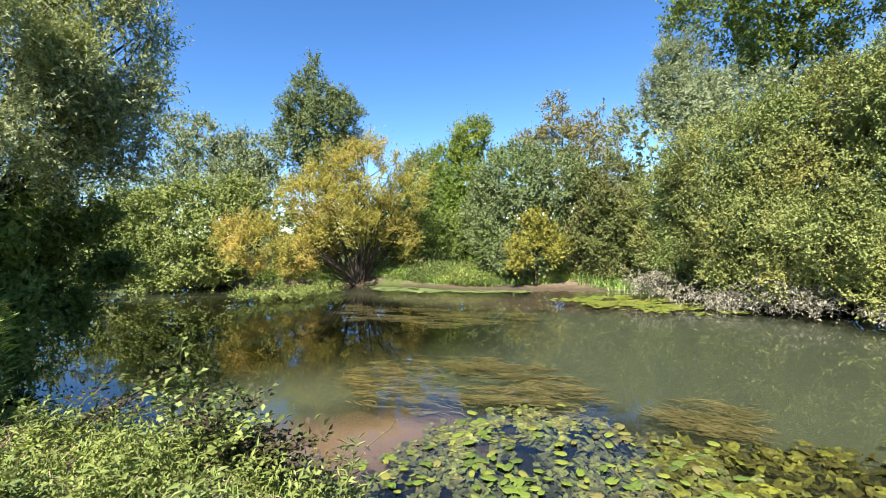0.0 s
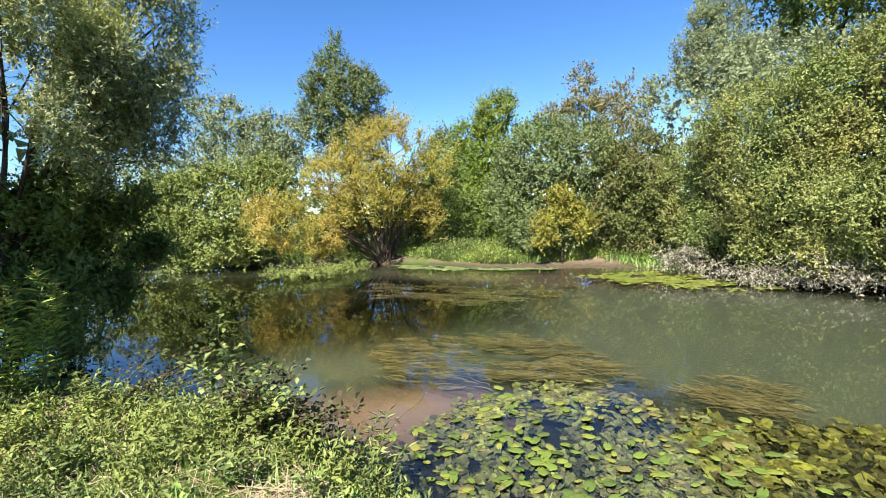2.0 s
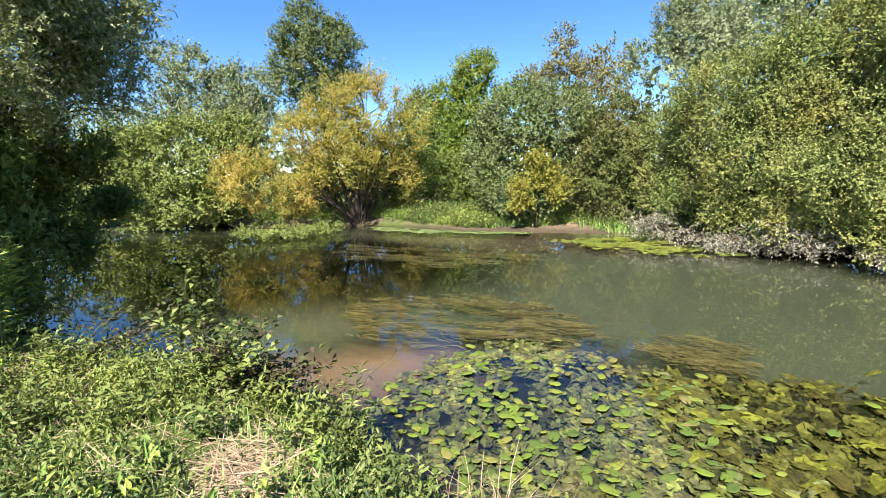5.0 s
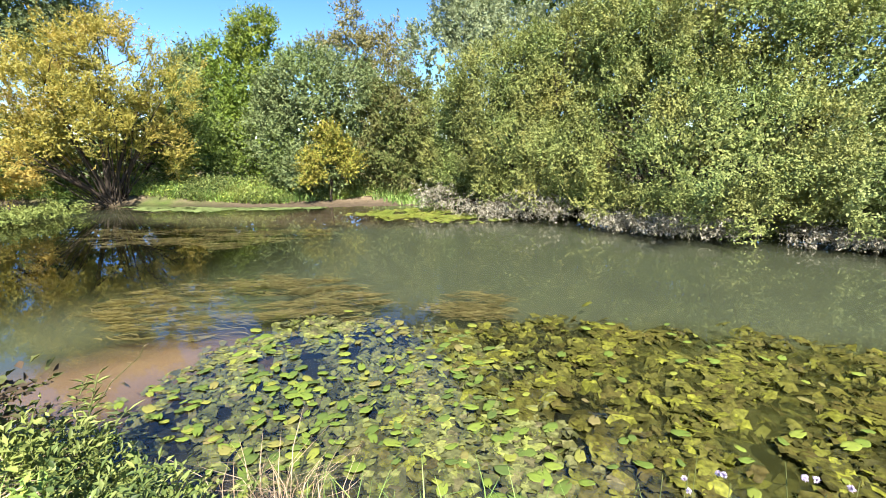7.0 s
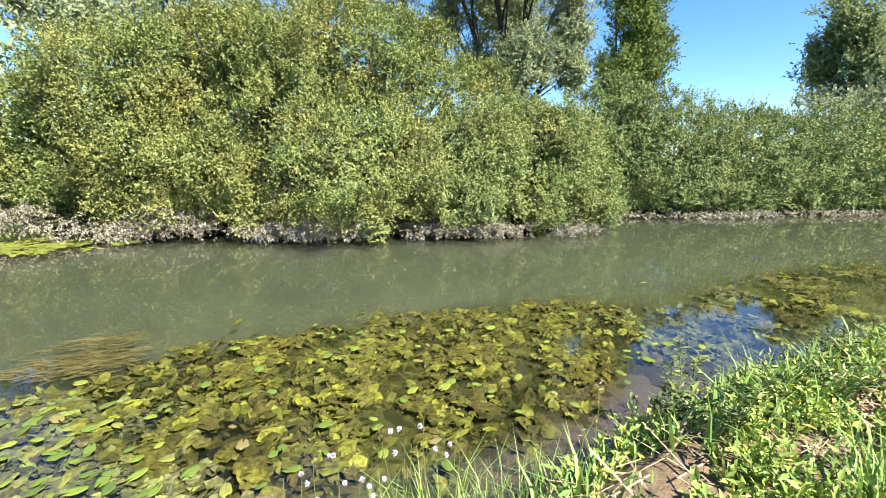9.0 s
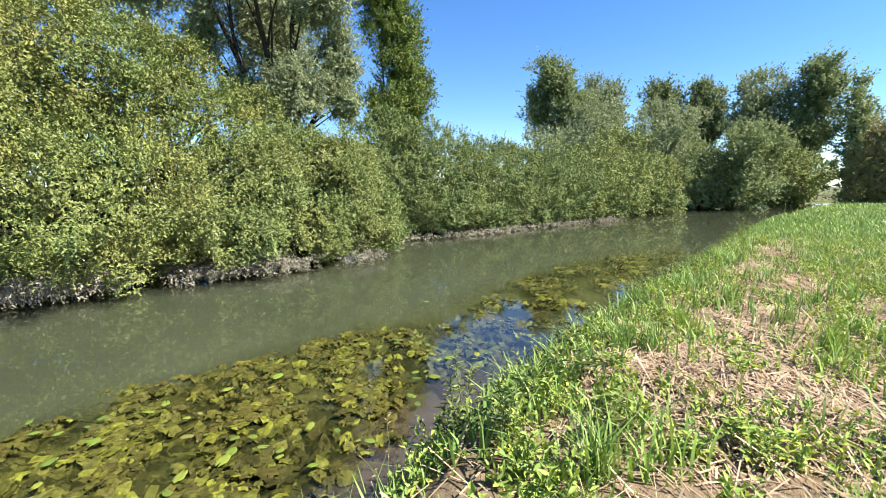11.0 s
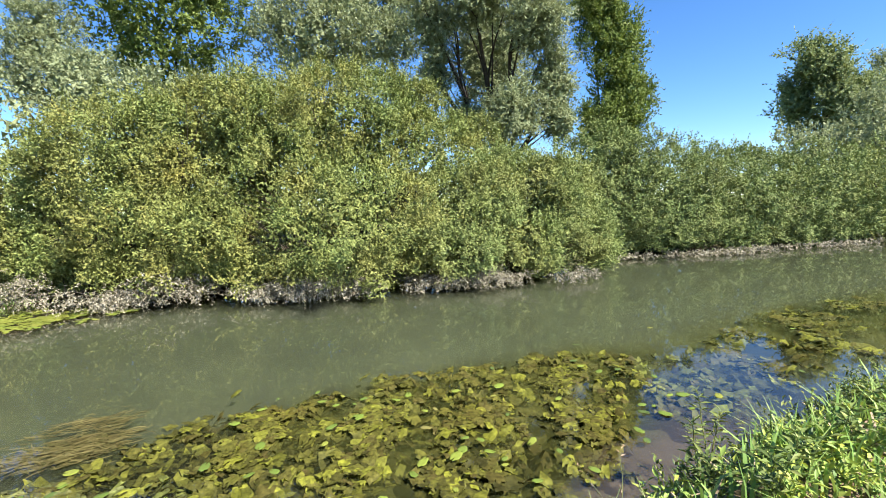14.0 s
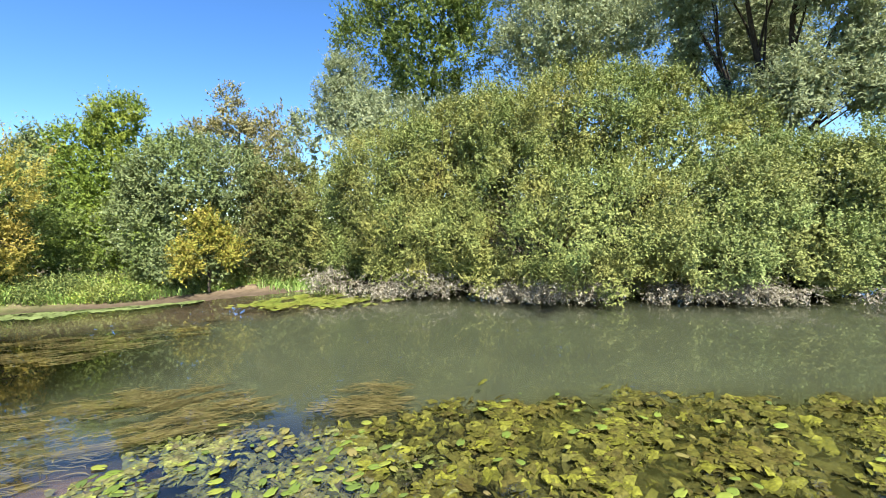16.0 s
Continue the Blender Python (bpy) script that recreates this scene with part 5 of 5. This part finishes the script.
stem_plant("dogwood_shrub", "young dogwood shrub with green tips and dark purple leaves", "shrub", (-3.85, 1.05, 0.42),
           [(-3.75, 0.92, 1.32), (-3.55, 1.05, 1.0), (-3.4, 1.25, 0.98), (-3.95, 0.8, 1.1), (-4.1, 1.0, 0.9), (-3.3, 1.1, 0.85), (-3.7, 1.3, 0.95), (-3.2, 1.35, 0.9)], 0.06, 0.04, M_WEED, 320, 60, 0.3, bushy=0.09)
stem_plant("dogwood_shrub", "low dogwood shrub with dark purple leaves at the water", "shrub", (-3.7, 1.2, 0.38),
           [(-3.55, 1.1, 0.85), (-3.35, 1.35, 0.8), (-3.8, 1.35, 0.9), (-3.1, 1.45, 0.75), (-2.95, 1.5, 0.68), (-3.9, 1.0, 0.85), (-3.2, 1.5, 0.62), (-2.8, 1.55, 0.5), (-3.45, 1.2, 0.72)], 0.06, 0.038, M_PURPLE, 321, 130, 0.05, bushy=0.16)
stem_plant("dogwood_shrub", "dark purple-leaved dogwood branches hanging over the water", "shrub", (-5.6, 0.35, 0.4),
           [(-5.15, 0.95, 0.62), (-5.3, 1.2, 0.75), (-4.95, 1.15, 0.42), (-5.45, 0.8, 0.95), (-5.0, 0.85, 0.7), (-5.6, 1.1, 0.55), (-4.85, 1.35, 0.55)], 0.06, 0.036, M_PURPLE, 326, 80, 0.1, bushy=0.16)
stem_plant("willowherb", "pale green narrow-leaved stems at the water edge", "weeds", (-2.85, 1.55, 0.25), [(-2.8, 1.7, 0.75), (-2.65, 1.6, 0.7), (-2.95, 1.75, 0.66), (-2.55, 1.7, 0.55)], 0.09, 0.016, M_WEED, 322, 26, 0.3)
stem_plant("willowherb", "green narrow-leaved stems at the water edge", "weeds", (3.2, 2.05, 0.25), [(3.25, 2.25, 0.68), (3.4, 2.15, 0.6), (3.05, 2.2, 0.55)], 0.09, 0.018, M_WEED, 323, 26, 0.3)
stem_plant("dry_stalk", "thin dry stalk leaning over the water", "stalk", (-3.0, 1.55, 0.3), [(-2.55, 1.75, 0.9)], 0.03, 0.006, M_STRAW, 324, 8, 0.3, 0.004)
stem_plant("dry_stalk", "thin dry stalk at the water edge", "stalk", (2.2, 1.95, 0.2), [(2.5, 2.15, 0.62), (2.0, 2.1, 0.55)], 0.04, 0.008, M_STRAW, 325, 8, 0.3, 0.003)
tuft = thing("dry_grass_tuft", (-1.45, 1.7, 0.05), "dry straw-coloured grass tuft at the water edge", "grass")
p = np.c_[rng.normal(size=(120, 2)) * [0.17, 0.07] + [-1.55, 1.72], np.full(120, 0.03)]
part("blade", blades(p, 0.36, 0.7, 0.0026, rng), M_STRAW, tuft, kind="stuff")
p = np.c_[rng.normal(size=(150, 2)) * [0.5, 0.1] + [-0.6, 1.75], np.full(150, 0.03)]
part("waterside_blade", blades(p, 0.3, 0.6, 0.004, rng), M_GRASS, grass)
tuft = thing("grass_tuft", (1.2, 1.75, 0.1), "fine green grass tuft among the flowers", "grass")
p = np.c_[rng.normal(size=(700, 2)) * [0.7, 0.14] + [1.3, 1.75], np.full(700, 0.05)]
part("blade", blades(p, 0.34, 0.6, 0.003, rng), M_GRASS, tuft, kind="stuff")


def scabious(x, y, z, seed):
    """A thin stem with a small round pale flower head."""
    r = np.random.default_rng(seed)
    base = (x + float(r.normal()) * 0.05, y - 0.06, float(ground_height(np.array(x), np.array(y - 0.06))))
    ob = thing("field_scabious", base, "pale lilac button flower on a thin stem", "flower", "bank flowers")
    stem = part("stem", tube(bent(np.array(base) - [0, 0, 0.03], (x, y, z), r, 0.02, 6), np.linspace(0.003, 0.0016, 6), 4), M_STEM, ob, smooth=True)
    d = unit(r.normal(size=(70, 3)) + [0, 0, 0.5])
    part("flower_head", leaves(np.array([x, y, z]) + d * 0.003, d, 0.010, 0.005, r), M_PETAL, stem, "round pale lilac flower head")


for i, (x, y, z) in enumerate([(0.37, 1.72, 0.71), (0.41, 1.72, 0.62), (0.6, 1.72, 0.66), (0.75, 1.72, 0.75), (0.87, 1.72, 0.85), (1.02, 1.72, 0.72), (0.7, 1.72, 0.63), (0.73, 1.72, 0.86), (0.35, 1.72, 0.76), (0.48, 1.72, 0.81), (0.65, 1.72, 0.56), (0.47, 1.75, 0.79), (0.64, 1.75, 0.59), (0.78, 1.75, 0.84), (0.96, 1.75, 0.69), (0.76, 1.75, 0.72), (0.53, 1.75, 0.64), (1.02, 1.75, 0.64)]):
    scabious(x, y, z, 400 + i)


# ---- single tufts and weeds on the near bank ----
def on_bank(x, y):
    return float(ground_height(np.array(x), np.array(y)))


def grass_tuft(x, y, seed):
    """Broad blades from one root."""
    r = np.random.default_rng(seed)
    z = on_bank(x, y)
    ob = thing("grass_tuft", (x, y, z), "tuft of broad green grass blades on the bank", "grass", "bank grass tufts")
    at = np.c_[r.normal(size=(70, 2)) * 0.06 + [x, y], np.full(70, z - 0.02)]
    part("blade", blades(at, 0.3 + 0.12 * float(r.random()), 0.55, 0.007, r), M_GRASS, ob, kind="stuff")


def leafy_weed(x, y, seed, leaf, label, high=0.34):
    """A few leafy stems from one root."""
    r = np.random.default_rng(seed)
    z = on_bank(x, y)
    tips = [(x + float(r.normal()) * 0.09, y + float(r.normal()) * 0.09, z + high * float(r.uniform(0.6, 1.15))) for _ in range(5)]
    stem_plant("leafy_weed", label, "weeds", (x, y, z), tips, 0.075, 0.026, leaf, seed, 20, 0.15, 0.003, "bank weeds", bushy=0.03)


for i, (x, y) in enumerate([(3.54, 1.79), (4.89, 1.36), (5.0, 1.1), (6.24, 1.06), (6.15, -0.32), (6.96, 0.08), (8.4, -0.2), (6.96, 1.82), (7.76, 0.7), (2.8, 0.83)]):
    grass_tuft(x, y, 500 + i)
for i, (x, y) in enumerate([(2.68, 1.73), (3.14, 1.51), (3.68, 1.53), (4.02, 1.43), (4.59, 1.76), (2.68, 1.42), (3.2, 0.86)]):
    leafy_weed(x, y, 520 + i, M_WEED, "dark green leafy weed at the water edge")
for i, (x, y) in enumerate([(4.31, 1.24), (4.99, 0.35), (3.65, 0.1), (3.38, 0.44), (3.68, 0.24)]):
    leafy_weed(x, y, 540 + i, M_BRIGHTWEED, "small yellow-green leafy weed beside dry straw", 0.2)
for i, (x, y) in enumerate([(-6.28, -0.19), (-5.24, 0.2), (-4.81, 0.43), (-4.29, 0.61), (-3.76, 0.95), (-3.09, 1.13), (-3.67, 0.44), (-4.14, 0.03), (-4.87, -0.22), (-3.09, 0.78), (-2.62, 1.2)]):
    leafy_weed(x, y, 560 + i, M_WEED, "green leafy weed among low growth on the bank", 0.3)
